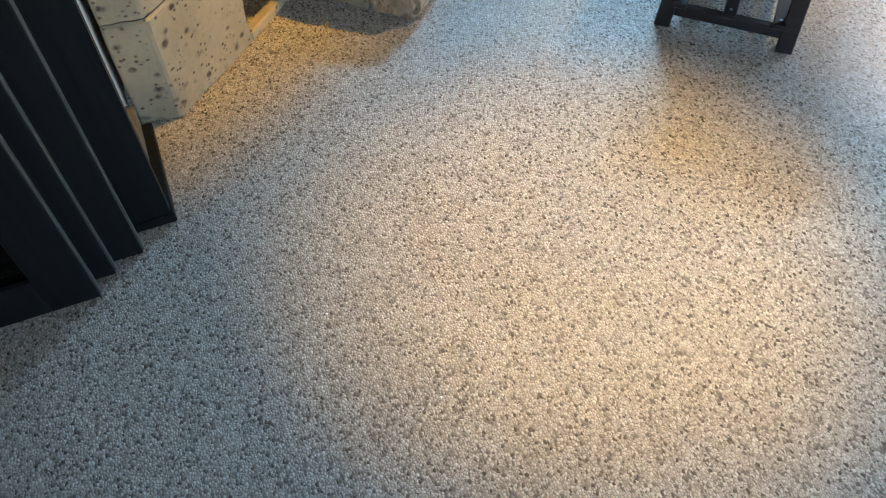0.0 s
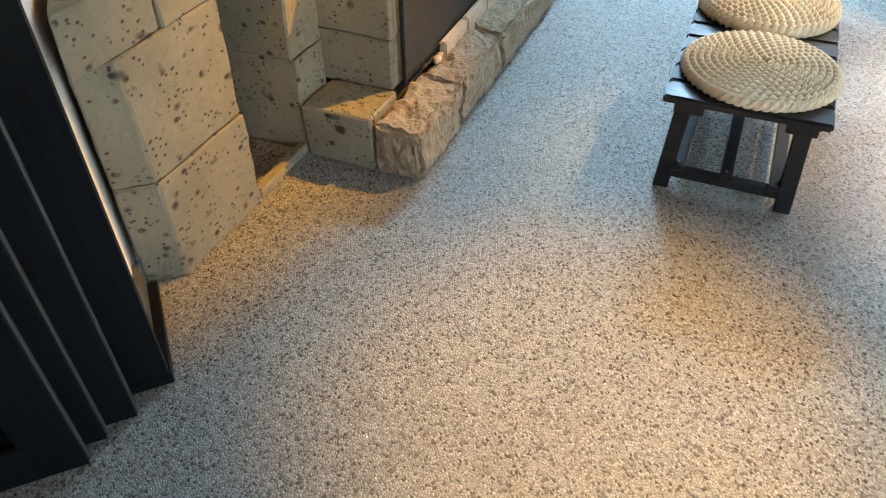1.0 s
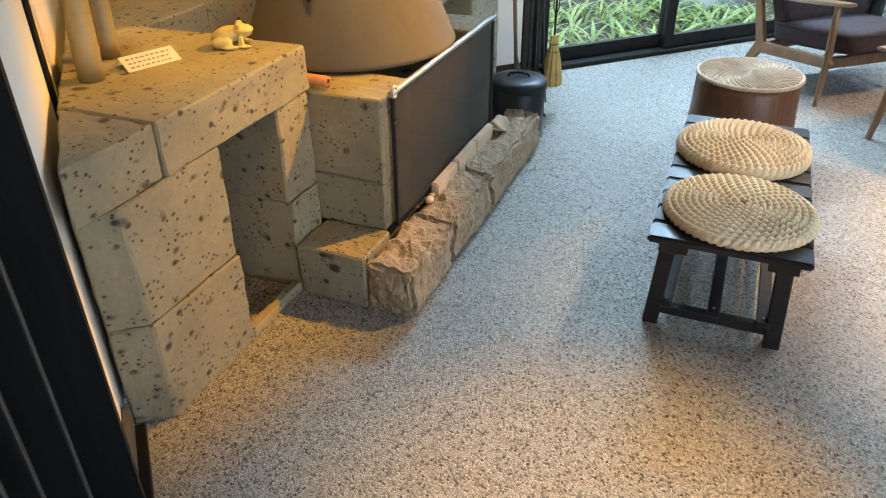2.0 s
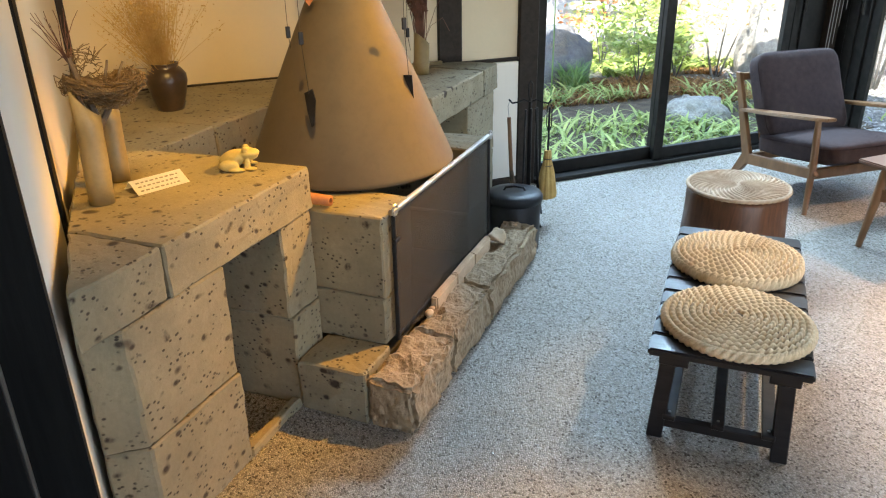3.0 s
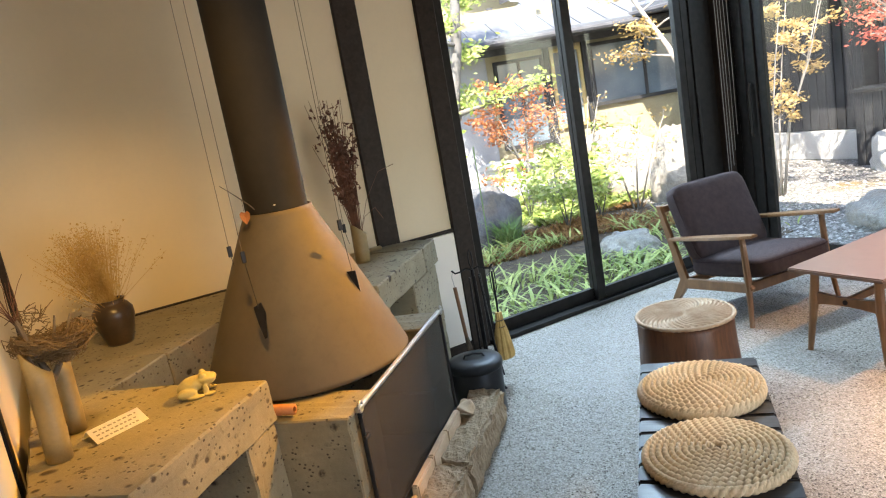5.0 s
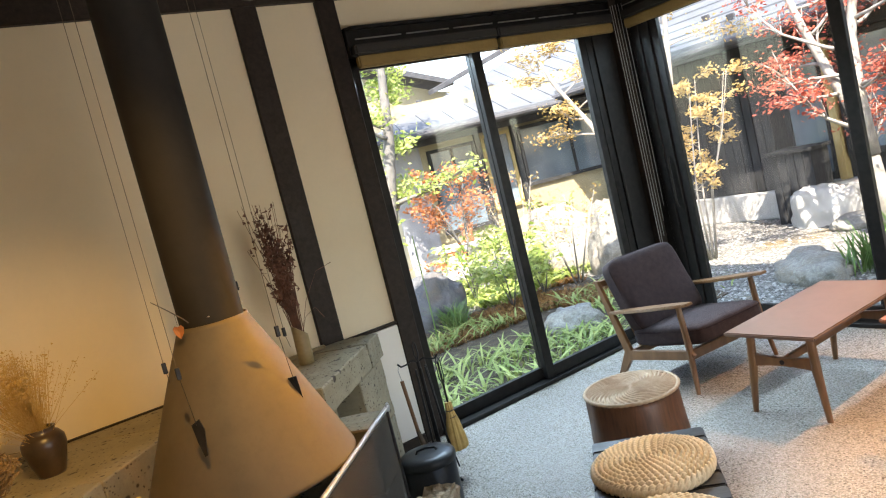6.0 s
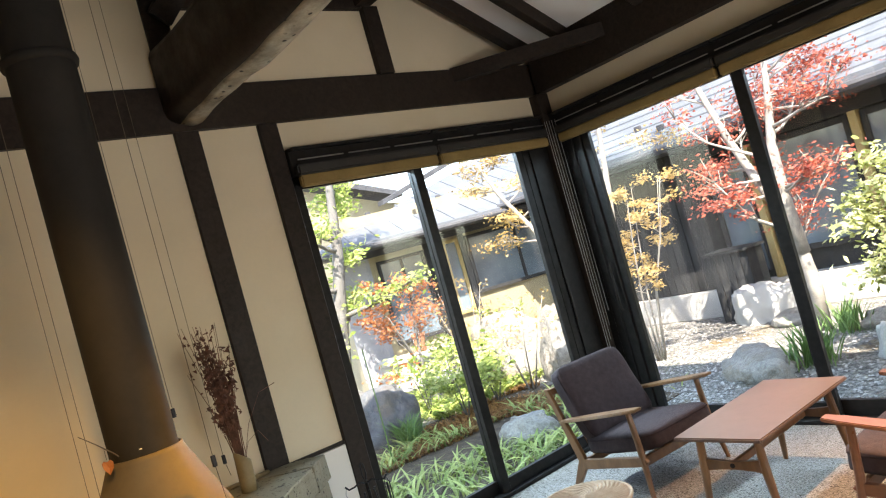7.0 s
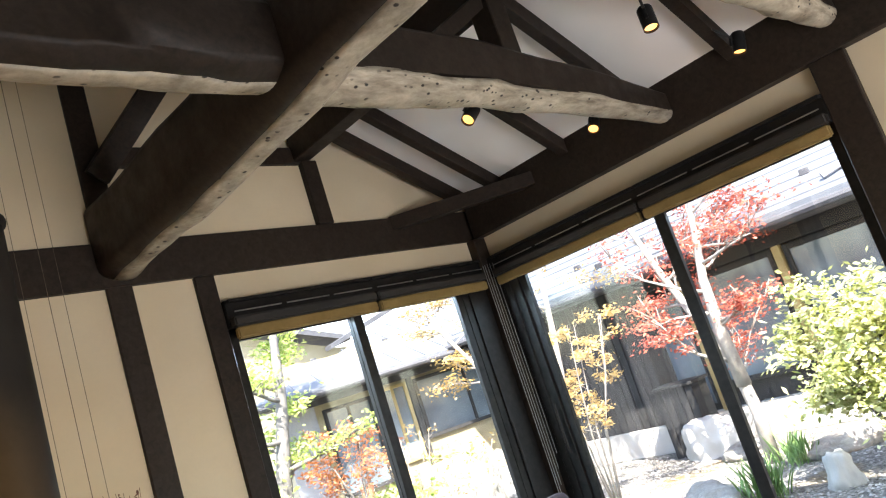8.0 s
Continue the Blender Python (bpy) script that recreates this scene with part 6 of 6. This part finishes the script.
hb = thing("black_boarded_house", "black-boarded house wing with a grey metal roof", "house")
part("foundation", B((9.86, 10.3, -3.0, 9.2, GZ, 0.26), w=0.01), M_CONC, hb, "pale concrete foundation")
part("wall", B((10.0, 10.2, 6.02, 9.2, 0.26, 2.5), (10.0, 10.2, -3.0, 0.2, 0.26, 2.5), (10.35, 10.5, 0.2, 6.02, 0.26, 2.7), (10.2, 10.5, 6.02, 6.12, 0.26, 2.7), w=0), M_BOARD, hb)
for i in range(24):
    y = 6.03 + i * 0.132
    part("board", B((9.978, 9.998, y, y + 0.122, 0.27, 2.48), w=0.003), M_BOARD, hb)
for y0, y1, z0, z1 in ((5.35, 5.98, 0.30, 2.1), (3.9, 5.2, 0.55, 2.15), (2.6, 3.75, 0.30, 2.15), (0.5, 2.45, 0.30, 2.15)):
    w_ = part("window", B((10.26, 10.345, y0, y0 + 0.07, z0, z1), (10.26, 10.345, y1 - 0.07, y1, z0, z1), (10.26, 10.345, y0 + 0.07, y1 - 0.07, z0, z0 + 0.08), (10.26, 10.345, y0 + 0.07, y1 - 0.07, z1 - 0.08, z1), w=0.004), M_BOARD, hb)
    part("pane", B((10.30, 10.312, y0 + 0.06, y1 - 0.06, z0 + 0.07, z1 - 0.07), w=0), M_FARGLASS, w_)
for y in (2.5, 3.82, 5.28):
    part("wall_post", B((10.20, 10.345, y - 0.05, y + 0.05, 0.26, 2.3), w=0.004), M_TAN, hb, "weathered tan timber post")
bm = bmesh.new()
vs = [(9.25, -3.5, 2.42), (9.25, 9.3, 2.42), (12.2, 9.3, 3.62), (12.2, -3.5, 3.62)]
lo = [bm.verts.new(v) for v in vs]
hi = [bm.verts.new(Vector(v) + Vector((0, 0, 0.10))) for v in vs]
bm.faces.new(lo[::-1]), bm.faces.new(hi)
for i in range(4):
    bm.faces.new((lo[i], lo[(i + 1) % 4], hi[(i + 1) % 4], hi[i]))
roof = part("roof", bm, M_ROOF, hb, "sunlit grey metal roof")
for i in range(8):
    x = 9.4 + 0.36 * i
    z = 2.42 + (x - 9.25) * 1.2 / 2.95 + 0.10
    part("roof_step", B((x, x + 0.03, -3.5, 9.3, z - 0.005, z + 0.022), w=0), M_ROOF, roof)
for i in range(10):
    y = 8.6 - 0.62 * i
    x = 9.75 + 0.35 * (i % 2)
    z = 2.42 + (x - 9.25) * 1.2 / 2.95 + 0.10
    part("snow_guard", B((x, x + 0.05, y, y + 0.12, z, z + 0.09), w=0.008), M_FASCIA, roof)
part("gutter", T([(9.20, -3.5, 2.40), (9.20, 9.3, 2.40)], 0.055, 8), M_FASCIA, hb)
part("eave_soffit", B((9.28, 10.34, -3.4, 9.2, 2.36, 2.40), w=0), M_FASCIA, hb)
part("fascia_beam", B((10.18, 10.345, 0.2, 6.0, 2.17, 2.36), w=0.004), M_BOARD, hb)
part("roof_pipe", T([(9.6, 2.75, 2.72), (9.75, 2.5, 2.80), (11.6, 2.0, 3.52), (12.0, 1.9, 4.2)], 0.045, 8), M_PINKWOOD, hb, "grey drainpipe lying on the roof")
part("upper_wall", B((12.2, 12.4, -3.5, 9.3, 3.4, 5.6), w=0), M_PINKWOOD, hb, "grey upper-storey cladding")
for i in range(50):
    part("cladding_batten", B((12.16, 12.198, -3.4 + 0.25 * i, -3.36 + 0.25 * i, 3.7, 5.6), w=0), M_PINKWOOD, hb)
bx = thing("wooden_bin", "grey-black boarded wooden bin with a sloping lid", "bin")
for i in range(5):
    part("board", B((9.40, 9.43, 5.22 + 0.118 * i, 5.33 + 0.118 * i, GZ, 0.80), w=0.003), M_BOARD, bx)
part("body", B((9.432, 9.84, 5.23, 5.80, GZ, 0.80), w=0.004), M_BOARD, bx)
part("lid", B((9.36, 9.85, 5.18, 5.85, 0.802, 0.845), w=0.006), M_BOARD, bx)
